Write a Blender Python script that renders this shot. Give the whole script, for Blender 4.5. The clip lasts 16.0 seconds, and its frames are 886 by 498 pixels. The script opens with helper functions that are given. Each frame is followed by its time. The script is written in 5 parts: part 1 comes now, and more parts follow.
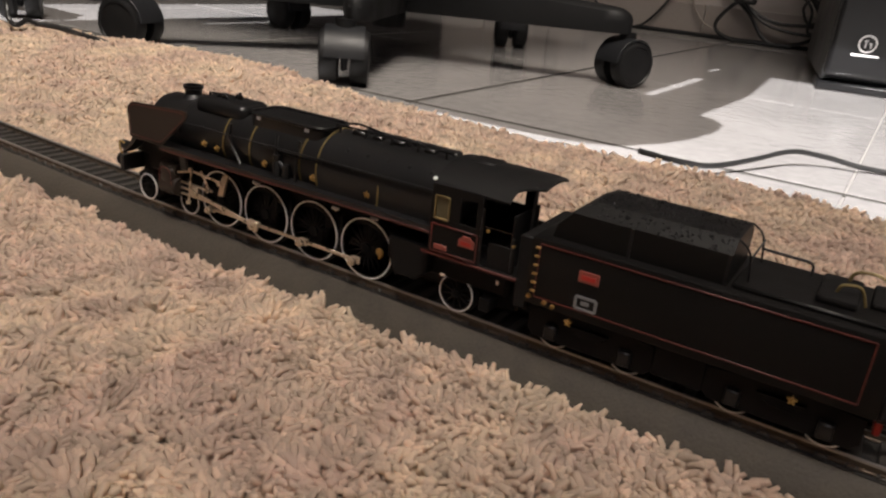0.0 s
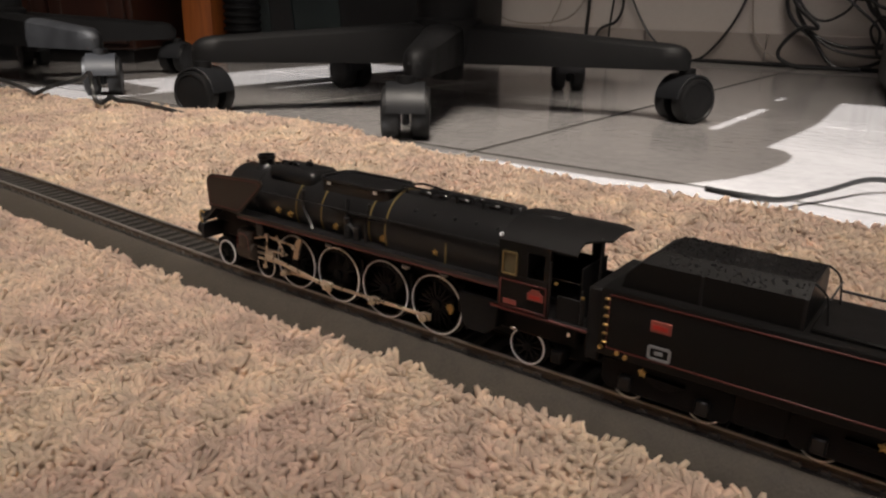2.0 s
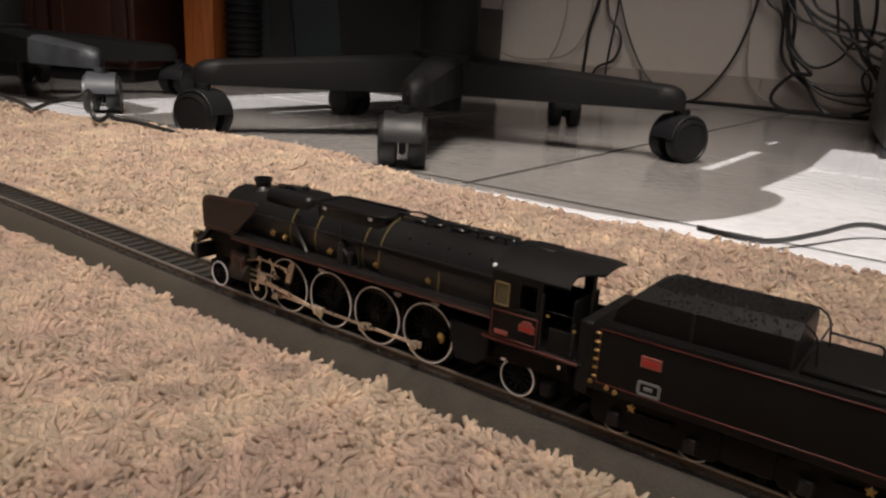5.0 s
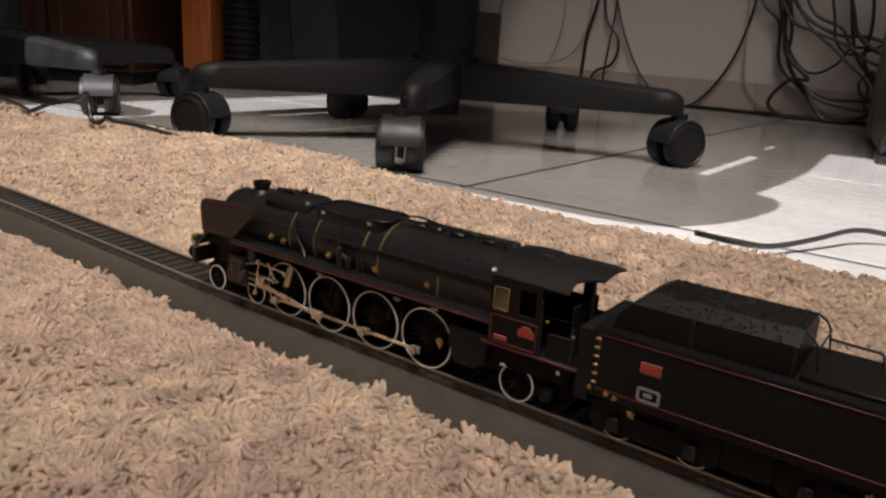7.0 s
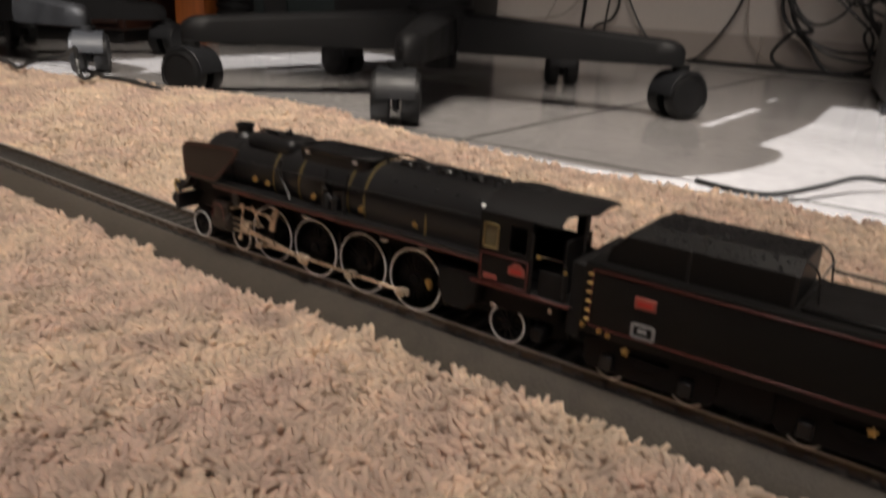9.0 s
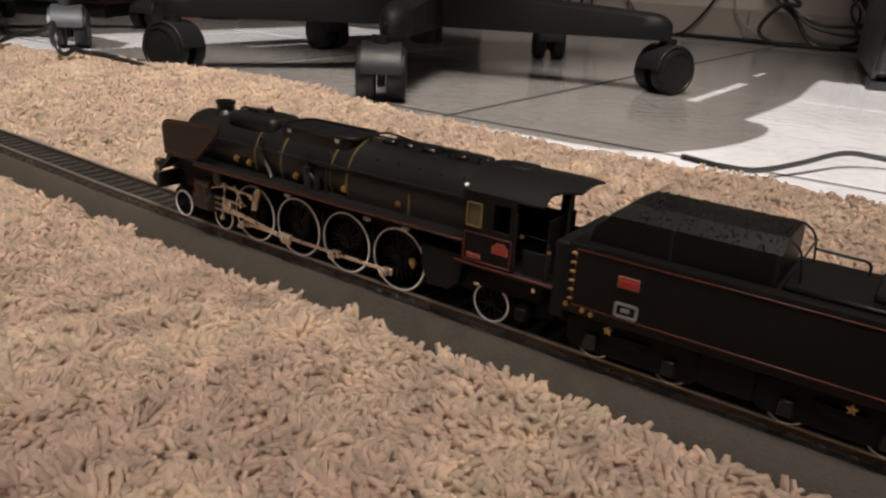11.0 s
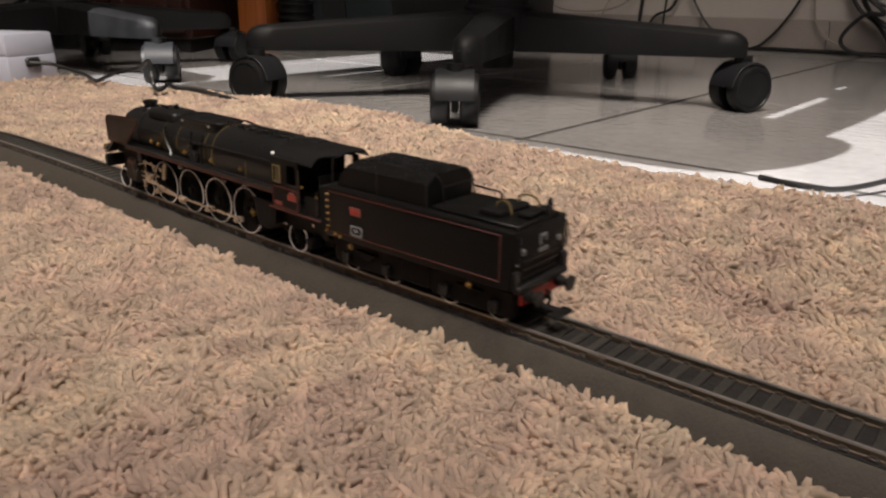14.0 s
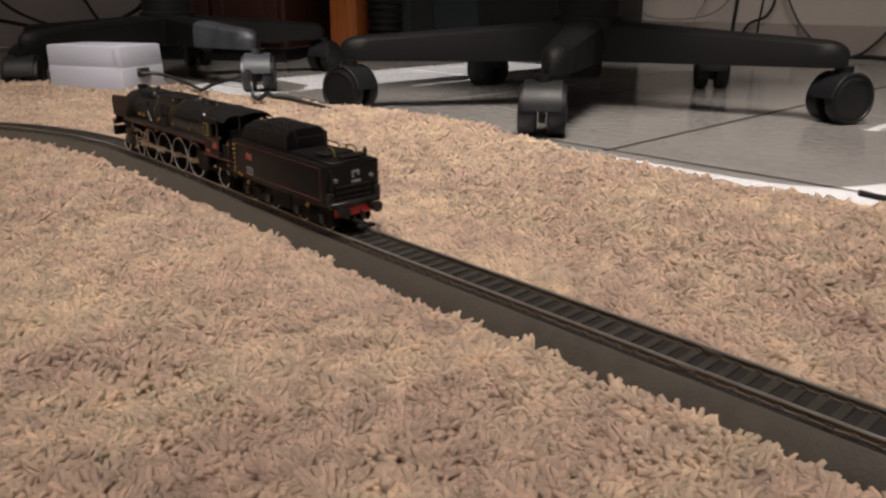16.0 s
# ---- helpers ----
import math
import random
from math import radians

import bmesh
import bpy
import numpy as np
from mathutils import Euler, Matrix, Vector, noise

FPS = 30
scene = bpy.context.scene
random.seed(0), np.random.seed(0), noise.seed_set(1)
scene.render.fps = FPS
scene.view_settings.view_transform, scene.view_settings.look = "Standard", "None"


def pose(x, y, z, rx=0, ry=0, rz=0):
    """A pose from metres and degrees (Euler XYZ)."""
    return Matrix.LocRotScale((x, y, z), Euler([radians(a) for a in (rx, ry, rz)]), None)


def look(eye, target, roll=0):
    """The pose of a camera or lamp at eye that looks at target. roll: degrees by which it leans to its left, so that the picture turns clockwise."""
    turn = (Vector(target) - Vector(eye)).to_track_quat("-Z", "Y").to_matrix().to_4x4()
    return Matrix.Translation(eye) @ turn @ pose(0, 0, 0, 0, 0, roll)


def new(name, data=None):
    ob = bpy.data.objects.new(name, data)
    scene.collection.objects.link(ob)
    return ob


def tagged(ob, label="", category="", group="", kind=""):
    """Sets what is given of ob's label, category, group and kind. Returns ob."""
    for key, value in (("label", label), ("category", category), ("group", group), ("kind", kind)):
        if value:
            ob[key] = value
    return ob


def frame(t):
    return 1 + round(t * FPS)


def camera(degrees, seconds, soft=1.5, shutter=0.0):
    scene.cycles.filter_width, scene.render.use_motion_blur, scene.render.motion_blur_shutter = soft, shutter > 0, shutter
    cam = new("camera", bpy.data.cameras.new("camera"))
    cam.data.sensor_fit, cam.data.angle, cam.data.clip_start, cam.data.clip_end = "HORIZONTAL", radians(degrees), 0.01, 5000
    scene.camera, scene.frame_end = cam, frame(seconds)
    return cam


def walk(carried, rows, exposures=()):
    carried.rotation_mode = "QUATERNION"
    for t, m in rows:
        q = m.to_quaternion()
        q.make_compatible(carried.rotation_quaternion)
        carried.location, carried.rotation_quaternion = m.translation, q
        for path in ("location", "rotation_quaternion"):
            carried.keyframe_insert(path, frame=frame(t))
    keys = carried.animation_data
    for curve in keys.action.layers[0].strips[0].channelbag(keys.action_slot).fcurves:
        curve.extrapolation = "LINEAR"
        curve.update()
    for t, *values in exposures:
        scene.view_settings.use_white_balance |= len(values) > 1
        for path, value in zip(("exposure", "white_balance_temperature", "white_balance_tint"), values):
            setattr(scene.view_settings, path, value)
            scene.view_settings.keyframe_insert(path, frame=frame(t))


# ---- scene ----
cam = camera(62.1, 16.0, soft=2.3, shutter=0.5)
PATH = [
    (0, (0.144, -0.2, 0.108), (-0.805, 1.398, -0.63), 5.6),
    (0.5, (0.146, -0.194, 0.106), (-0.853, 1.369, -0.643), 3.8),
    (1, (0.147, -0.197, 0.109), (-0.903, 1.355, -0.591), 2.5),
    (1.5, (0.146, -0.199, 0.112), (-0.958, 1.332, -0.548), 1.1),
    (2, (0.145, -0.203, 0.113), (-0.981, 1.323, -0.522), 1.0),
    (2.5, (0.145, -0.204, 0.114), (-0.993, 1.328, -0.483), 1.3),
    (3, (0.146, -0.204, 0.116), (-0.993, 1.335, -0.463), 1.6),
    (3.5, (0.145, -0.205, 0.115), (-0.991, 1.339, -0.457), 1.9),
    (4, (0.145, -0.204, 0.114), (-0.986, 1.346, -0.453), 2.5),
    (6.5, (0.145, -0.204, 0.112), (-0.978, 1.358, -0.436), 3.5),
    (7, (0.144, -0.204, 0.113), (-0.976, 1.36, -0.434), 3.5),
    (7.5, (0.144, -0.204, 0.112), (-0.977, 1.36, -0.431), 3.5),
    (8, (0.143, -0.205, 0.111), (-0.979, 1.36, -0.432), 3.6),
    (8.5, (0.143, -0.205, 0.109), (-0.982, 1.355, -0.44), 3.8),
    (9, (0.144, -0.196, 0.103), (-0.956, 1.345, -0.542), 3.0),
    (9.2, (0.145, -0.191, 0.101), (-0.929, 1.331, -0.625), 2.1),
    (11.5, (0.144, -0.195, 0.104), (-0.913, 1.355, -0.59), 3.3),
    (12, (0.144, -0.196, 0.104), (-0.911, 1.36, -0.58), 3.6),
    (12.5, (0.143, -0.194, 0.104), (-0.915, 1.363, -0.571), 3.3),
    (13, (0.144, -0.197, 0.108), (-0.933, 1.349, -0.561), 2.6),
    (13.5, (0.146, -0.202, 0.109), (-1.031, 1.275, -0.55), 1.2),
    (14, (0.148, -0.206, 0.111), (-1.073, 1.233, -0.551), 0.6),
    (14.5, (0.151, -0.214, 0.114), (-1.127, 1.177, -0.541), -0.2),
    (15, (0.15, -0.22, 0.115), (-1.209, 1.095, -0.533), -0.7),
    (15.5, (0.152, -0.219, 0.115), (-1.223, 1.083, -0.528), -0.2),
    (16, (0.151, -0.218, 0.115), (-1.229, 1.079, -0.529), 0.0),
]
walk(cam, [(t, look(eye, target, roll)) for t, eye, target, roll in PATH])

# ---- places: rail top is z = 0, the straight track runs along x, the train heads towards -x ----
FLOOR = -0.032
RUG = -0.0085
BEND, RADIUS = 0.44, 0.4375          # the straight ends here, then a left-hand curve

# ---- world and lights ----
world = bpy.data.worlds.new("sky")
scene.world = world
world.use_nodes = True
sky = world.node_tree.nodes.new("ShaderNodeTexSky")
sky.sky_type, sky.sun_disc = "NISHITA", False
SUN_ELEV = 45.0
sky.sun_elevation, sky.sun_rotation = radians(SUN_ELEV), radians(180)
world.node_tree.links.new(sky.outputs[0], world.node_tree.nodes["Background"].inputs[0])
world.node_tree.nodes["Background"].inputs[1].default_value = 0.08

sun = new("sun", bpy.data.lights.new("sun", "SUN"))
sun.data.energy, sun.data.angle, sun.data.color = 11.5, radians(0.15), (1.0, 0.97, 0.96)
sun.matrix_basis = look((0, -5, 5 * math.tan(radians(SUN_ELEV))), (0, 0, 0))

# overhead lamp added out of view to light the rug and train
lamp = new("added_overhead_light", bpy.data.lights.new("added_overhead_light", "AREA"))
lamp.data.shape, lamp.data.size, lamp.data.energy, lamp.data.color = "DISK", 0.80, 8.2, (1.0, 0.90, 0.79)
lamp.data.spread = radians(52)          # narrow beam, keeps the far rug brighter than the near
lamp.matrix_basis = look((0.30, -0.45, 2.20), (-0.55, 0.56, 0))

# unseen fill lamp added in the south opening, pinkish for the near rug
south_fill = new("south_fill_light", bpy.data.lights.new("south_fill_light", "AREA"))
south_fill.data.shape, south_fill.data.size, south_fill.data.size_y = "RECTANGLE", 1.25, 0.80
south_fill.data.energy, south_fill.data.color = 8.8, (1.0, 0.87, 0.83)
south_fill.matrix_basis = look((0.63, -0.985, 1.75), (0.40, 0.6, 0.2))

scene.view_settings.exposure = 0.33


# ---- materials ----
def material(name, base, rough=0.6, metal=0.0, vary=0.12, size=40.0, bump=0.0, bump_size=300.0, island=0.0, per_object=0.0, coat=0.0, tint=None, spec=0.5):
    """Base colour with patches and grain at two sizes (noise per metre), wear in the gloss, and fine relief."""
    m = bpy.data.materials.new(name)
    m.use_nodes = True
    t = m.node_tree
    b = t.nodes["Principled BSDF"]
    b.inputs["Metallic"].default_value = metal
    b.inputs["Coat Weight"].default_value = coat
    b.inputs["Specular IOR Level"].default_value = spec
    co = t.nodes.new("ShaderNodeTexCoord")
    n1 = t.nodes.new("ShaderNodeTexNoise")
    n1.inputs["Scale"].default_value, n1.inputs["Detail"].default_value = size, 6
    n2 = t.nodes.new("ShaderNodeTexNoise")
    n2.inputs["Scale"].default_value, n2.inputs["Detail"].default_value = size * 14, 3
    for n in (n1, n2):
        t.links.new(co.outputs["Object"], n.inputs["Vector"])
    mix = t.nodes.new("ShaderNodeMath")
    mix.operation = "MULTIPLY_ADD"
    mix.inputs[1].default_value = 0.6
    t.links.new(n1.outputs[0], mix.inputs[0])
    half = t.nodes.new("ShaderNodeMath")
    half.operation = "MULTIPLY"
    half.inputs[1].default_value = 0.4
    t.links.new(n2.outputs[0], half.inputs[0])
    t.links.new(half.outputs[0], mix.inputs[2])
    factor = mix.outputs[0]
    if island or per_object:
        add = t.nodes.new("ShaderNodeMath")
        add.operation = "MULTIPLY_ADD"
        if island:
            g = t.nodes.new("ShaderNodeNewGeometry").outputs["Random Per Island"]
        else:
            g = t.nodes.new("ShaderNodeObjectInfo").outputs["Random"]
        t.links.new(g, add.inputs[0])
        add.inputs[1].default_value = island or per_object
        t.links.new(factor, add.inputs[2])
        sub = t.nodes.new("ShaderNodeMath")
        sub.operation = "SUBTRACT"
        sub.inputs[1].default_value = (island or per_object) / 2
        t.links.new(add.outputs[0], sub.inputs[0])
        factor = sub.outputs[0]
    ramp = t.nodes.new("ShaderNodeValToRGB")
    ramp.color_ramp.elements[0].position, ramp.color_ramp.elements[1].position = 0.25, 0.75
    low = tint or [c * (1 - vary) for c in base]
    ramp.color_ramp.elements[0].color = (*low, 1)
    ramp.color_ramp.elements[1].color = (*[min(1, c * (1 + vary)) for c in base], 1)
    t.links.new(factor, ramp.inputs[0])
    t.links.new(ramp.outputs[0], b.inputs["Base Color"])
    gloss = t.nodes.new("ShaderNodeMapRange")
    gloss.inputs["From Min"].default_value, gloss.inputs["From Max"].default_value = 0.3, 0.7
    gloss.inputs["To Min"].default_value, gloss.inputs["To Max"].default_value = max(0.02, rough * 0.85), min(1, rough * 1.15)
    t.links.new(n1.outputs[0], gloss.inputs["Value"])
    t.links.new(gloss.outputs[0], b.inputs["Roughness"])
    if bump:
        n3 = t.nodes.new("ShaderNodeTexNoise")
        n3.inputs["Scale"].default_value, n3.inputs["Detail"].default_value = bump_size, 4
        t.links.new(co.outputs["Object"], n3.inputs["Vector"])
        bp = t.nodes.new("ShaderNodeBump")
        bp.inputs["Strength"].default_value, bp.inputs["Distance"].default_value = bump, 1.0 / bump_size
        t.links.new(n3.outputs[0], bp.inputs["Height"])
        t.links.new(bp.outputs[0], b.inputs["Normal"])
    return m


def tile_material():
    """Pale grey glazed stone-look tile: cloudy veins, slight sheen."""
    m = material("glazed_tile", (0.265, 0.254, 0.25), 0.12, vary=0.20, size=7, per_object=0.10, bump=0.05, bump_size=60)
    return m


def wood_material(name, dark, light, rough):
    m = bpy.data.materials.new(name)
    m.use_nodes = True
    t = m.node_tree
    b = t.nodes["Principled BSDF"]
    co = t.nodes.new("ShaderNodeTexCoord")
    mp = t.nodes.new("ShaderNodeMapping")
    mp.inputs["Scale"].default_value = (30, 30, 2.5)
    n = t.nodes.new("ShaderNodeTexNoise")
    n.inputs["Scale"].default_value, n.inputs["Detail"].default_value, n.inputs["Distortion"].default_value = 2, 8, 1.2
    ramp = t.nodes.new("ShaderNodeValToRGB")
    ramp.color_ramp.elements[0].position, ramp.color_ramp.elements[1].position = 0.3, 0.7
    ramp.color_ramp.elements[0].color, ramp.color_ramp.elements[1].color = (*dark, 1), (*light, 1)
    t.links.new(co.outputs["Object"], mp.inputs["Vector"])
    t.links.new(mp.outputs[0], n.inputs["Vector"])
    t.links.new(n.outputs[0], ramp.inputs[0])
    t.links.new(ramp.outputs[0], b.inputs["Base Color"])
    b.inputs["Roughness"].default_value = rough
    return m


def pile_material():
    """Cream yarn: patches between pinkish beige and yellow cream, each end lighter or darker by itself."""
    m = bpy.data.materials.new("cream_pile")
    m.use_nodes = True
    t = m.node_tree
    b = t.nodes["Principled BSDF"]
    b.inputs["Roughness"].default_value, b.inputs["Specular IOR Level"].default_value = 0.85, 0.15
    co = t.nodes.new("ShaderNodeTexCoord")
    n = t.nodes.new("ShaderNodeTexNoise")
    n.inputs["Scale"].default_value, n.inputs["Detail"].default_value, n.inputs["Roughness"].default_value = 17, 5, 0.6
    t.links.new(co.outputs["Object"], n.inputs["Vector"])
    ramp = t.nodes.new("ShaderNodeValToRGB")
    ramp.color_ramp.elements[0].position, ramp.color_ramp.elements[1].position = 0.38, 0.62
    ramp.color_ramp.elements[0].color, ramp.color_ramp.elements[1].color = (0.690, 0.533, 0.443, 1), (0.810, 0.672, 0.527, 1)
    t.links.new(n.outputs[0], ramp.inputs[0])
    g = t.nodes.new("ShaderNodeNewGeometry")
    v = t.nodes.new("ShaderNodeMapRange")
    v.inputs["To Min"].default_value, v.inputs["To Max"].default_value = 0.86, 1.12
    t.links.new(g.outputs["Random Per Island"], v.inputs["Value"])
    # lighter and darker tufts
    tuft = t.nodes.new("ShaderNodeTexNoise")
    tuft.inputs["Scale"].default_value, tuft.inputs["Detail"].default_value = 75, 3
    t.links.new(co.outputs["Object"], tuft.inputs["Vector"])
    level = t.nodes.new("ShaderNodeMapRange")
    level.inputs["From Min"].default_value, level.inputs["From Max"].default_value = 0.32, 0.68
    level.inputs["To Min"].default_value, level.inputs["To Max"].default_value = 0.82, 1.15
    t.links.new(tuft.outputs[0], level.inputs["Value"])
    both = t.nodes.new("ShaderNodeMath")
    both.operation = "MULTIPLY"
    t.links.new(v.outputs[0], both.inputs[0])
    t.links.new(level.outputs[0], both.inputs[1])
    hsv = t.nodes.new("ShaderNodeHueSaturation")
    t.links.new(ramp.outputs[0], hsv.inputs["Color"])
    t.links.new(both.outputs[0], hsv.inputs["Value"])
    t.links.new(hsv.outputs[0], b.inputs["Base Color"])
    # light passes through the loose yarn
    thin = t.nodes.new("ShaderNodeBsdfTranslucent")
    t.links.new(hsv.outputs[0], thin.inputs["Color"])
    mix = t.nodes.new("ShaderNodeMixShader")
    mix.inputs[0].default_value = 0.50
    t.links.new(b.outputs[0], mix.inputs[1])
    t.links.new(thin.outputs[0], mix.inputs[2])
    t.links.new(mix.outputs[0], t.nodes["Material Output"].inputs["Surface"])
    return m


M_RUG = pile_material()
M_BACKING = material("rug_backing", (0.46, 0.35, 0.27), 0.95, vary=0.3, size=60, bump=0.8, bump_size=500)
M_TILE = tile_material()
M_GROUT = material("grout", (0.030, 0.027, 0.024), 0.9, vary=0.3, size=30)
M_FLOORBED = material("pale_grout", (0.20, 0.19, 0.18), 0.9, vary=0.3, size=30)
M_WALL = material("wall_paint", (0.50, 0.455, 0.415), 0.75, vary=0.06, size=4, bump=0.15, bump_size=140)
M_SKIRT = material("skirting_tile", (0.33, 0.29, 0.26), 0.35, vary=0.10, size=8, per_object=0.15)
M_BED = material("ballast_plastic", (0.055, 0.047, 0.038), 0.66, spec=0.35, vary=0.42, size=110, bump=0.3, bump_size=900)
M_BEDTOP = material("ballast_dark", (0.013, 0.011, 0.010), 0.8, vary=0.3, size=160, bump=0.6, bump_size=900)
M_SLEEPER = material("sleeper_plastic", (0.034, 0.030, 0.026), 0.55, vary=0.2, size=200, per_object=0.3, bump=0.3, bump_size=1500)
M_RAIL = material("nickel_rail", (0.36, 0.34, 0.32), 0.38, metal=0.7, vary=0.2, size=120)
M_RAILWEB = material("browned_rail", (0.10, 0.075, 0.055), 0.6, metal=0.6, vary=0.25, size=200)
M_BLACK = material("satin_black_paint", (0.0105, 0.0103, 0.0108), 0.34, spec=0.38, vary=0.25, size=90, bump=0.08, bump_size=1200)
M_BODY = material("body_black_green", (0.0076, 0.0072, 0.0070), 0.42, spec=0.15, vary=0.2, size=70, bump=0.05, bump_size=900)
M_DEFLECT = material("weathered_brown_black", (0.026, 0.0185, 0.014), 0.5, spec=0.3, vary=0.2, size=60)
M_ROOF = material("roof_black", (0.0088, 0.0085, 0.0088), 0.5, spec=0.22, vary=0.25, size=70)
M_COAL = material("coal", (0.0082, 0.0082, 0.0092), 0.36, spec=0.25, vary=0.5, size=400, bump=0.8, bump_size=1500)
M_CHASSIS = material("chassis_black", (0.0095, 0.0090, 0.0090), 0.6, spec=0.15, vary=0.3, size=200)
M_WHITE = material("white_tyre_paint", (0.93, 0.95, 0.96), 0.28, vary=0.06, size=200)
M_RED = material("red_lining", (0.078, 0.014, 0.010), 0.5, vary=0.15, size=300)
M_PLATE = material("red_plate", (0.25, 0.062, 0.048), 0.45, vary=0.12, size=400)
M_BUFFERRED = material("red_buffer_beam", (0.38, 0.022, 0.016), 0.45, vary=0.12, size=200)
M_BRASS = material("brass", (0.42, 0.28, 0.10), 0.36, metal=0.8, vary=0.2, size=300)
M_DULLBRASS = material("dull_brass", (0.19, 0.145, 0.06), 0.45, metal=0.5, vary=0.2, size=300)
M_ROD = material("bronzed_steel_rod", (0.47, 0.39, 0.30), 0.30, metal=0.7, vary=0.15, size=300)
M_STEEL = material("bright_steel", (0.85, 0.83, 0.80), 0.14, metal=1.0, vary=0.1, size=300)
M_GREYPLATE = material("grey_plate", (0.18, 0.185, 0.19), 0.5, vary=0.12, size=300)
M_GLASS = material("smoked_window", (0.10, 0.085, 0.045), 0.12, vary=0.2, size=200)
M_NYLON = material("black_nylon", (0.0040, 0.0040, 0.0044), 0.58, spec=0.20, vary=0.12, size=25, bump=0.25, bump_size=1600)
M_HOOD = material("grey_nylon_hood", (0.0095, 0.0100, 0.0115), 0.50, spec=0.30, vary=0.10, size=40, bump=0.15, bump_size=1600)
M_TYRE = material("caster_tread", (0.0050, 0.0050, 0.0054), 0.48, spec=0.30, vary=0.15, size=60)
M_CABLE = material("black_cable", (0.012, 0.012, 0.012), 0.42, vary=0.2, size=80)
M_GREYCABLE = material("grey_cable", (0.30, 0.26, 0.22), 0.5, vary=0.15, size=60)
M_BOX = material("grey_abs", (0.47, 0.49, 0.585), 0.38, vary=0.05, size=12, bump=0.10, bump_size=1500)
M_MAHOGANY = wood_material("dark_mahogany", (0.012, 0.0034, 0.002), (0.027, 0.0078, 0.004), 0.4)
M_ORANGE = wood_material("orange_varnished_wood", (0.16, 0.042, 0.010), (0.28, 0.085, 0.02), 0.35)
M_PC = material("pc_black", (0.0045, 0.0045, 0.005), 0.34, vary=0.15, size=20)
M_SMOKE = material("dark_green_panel", (0.016, 0.024, 0.024), 0.25, vary=0.15, size=6)
M_LOGO = material("silver_print", (0.6, 0.6, 0.6), 0.4, vary=0.05)
M_CEIL = material("ceiling_paint", (0.72, 0.69, 0.64), 0.9, vary=0.04, size=3)


# ---- mesh helpers ----
def mesh_of(name, bm, mat, smooth=False):
    bmesh.ops.recalc_face_normals(bm, faces=bm.faces[:])
    me = bpy.data.meshes.new(name)
    if smooth:
        for f in bm.faces:
            f.smooth = True
        for e in bm.edges:
            if len(e.link_faces) == 2 and e.calc_face_angle(0) > radians(38):
                e.smooth = False
    bm.to_mesh(me)
    bm.free()
    me.materials.append(mat)
    return me


def part(name, bm, mat, parent=None, label="", smooth=True, at=None):
    ob = new(name, mesh_of(name, bm, mat, smooth))
    ob.parent = parent
    if at is not None:
        ob.matrix_basis = at
    return tagged(ob, label)


def share(name, mesh, parent, at):
    ob = new(name, mesh)
    ob.parent, ob.matrix_basis = parent, at
    return ob


def thing(name, label, category, at=None, group="", kind=""):
    ob = new(name)
    ob.empty_display_size = 0.02
    if at is not None:
        ob.matrix_basis = at
    return tagged(ob, label, category, group, kind)


def box(bm, x0, x1, y0, y1, z0, z1, bevel=0.0, seg=2, m=None):
    q = [(x, y, z) for x in (x0, x1) for y in (y0, y1) for z in (z0, z1)]
    v = [bm.verts.new(p) for p in q]
    fs = [bm.faces.new([v[i] for i in f]) for f in ((0, 1, 3, 2), (4, 6, 7, 5), (0, 4, 5, 1), (2, 3, 7, 6), (0, 2, 6, 4), (1, 5, 7, 3))]
    if bevel:
        es = list({e for f in fs for e in f.edges})
        r = bmesh.ops.bevel(bm, geom=es, offset=bevel, segments=seg, profile=0.5, affect="EDGES")
        v = list({w for f in r["faces"] for w in f.verts} | {w for w in v if w.is_valid})
    if m is not None:
        bmesh.ops.transform(bm, matrix=m, verts=v)
    return v


def prism(bm, poly, a, b, axis="y", bevel=0.0):
    """A plate of the outline poly, from a to b along axis. poly is (x, z) for y, (y, z) for x, (x, y) for z."""
    def put(p, d):
        return {"y": (p[0], d, p[1]), "x": (d, p[0], p[1]), "z": (p[0], p[1], d)}[axis]
    lo = [bm.verts.new(put(p, a)) for p in poly]
    hi = [bm.verts.new(put(p, b)) for p in poly]
    n = len(poly)
    fs = [bm.faces.new(lo), bm.faces.new(hi[::-1])]
    fs += [bm.faces.new((lo[i], hi[i], hi[(i + 1) % n], lo[(i + 1) % n])) for i in range(n)]
    if bevel:
        es = list({e for f in fs[:2] for e in f.edges})
        bmesh.ops.bevel(bm, geom=es, offset=bevel, segments=1, affect="EDGES")


def turned(bm, profile, seg=24, m=None, closed=False):
    """A body of revolution about z; profile is (radius, z)."""
    rings = []
    for r, z in profile:
        if r < 1e-7:
            rings.append([bm.verts.new((0, 0, z))])
        else:
            rings.append([bm.verts.new((r * math.cos(2 * math.pi * i / seg), r * math.sin(2 * math.pi * i / seg), z)) for i in range(seg)])
    pairs = list(zip(rings, rings[1:])) + ([(rings[-1], rings[0])] if closed else [])
    for p, q in pairs:
        for i in range(seg):
            j = (i + 1) % seg
            if len(p) == 1 and len(q) == 1:
                continue
            if len(p) == 1:
                bm.faces.new((p[0], q[i], q[j]))
            elif len(q) == 1:
                bm.faces.new((p[i], q[0], p[j]))
            else:
                bm.faces.new((p[i], q[i], q[j], p[j]))
    vs = [v for r in rings for v in r]
    if m is not None:
        bmesh.ops.transform(bm, matrix=m, verts=vs)
    return vs


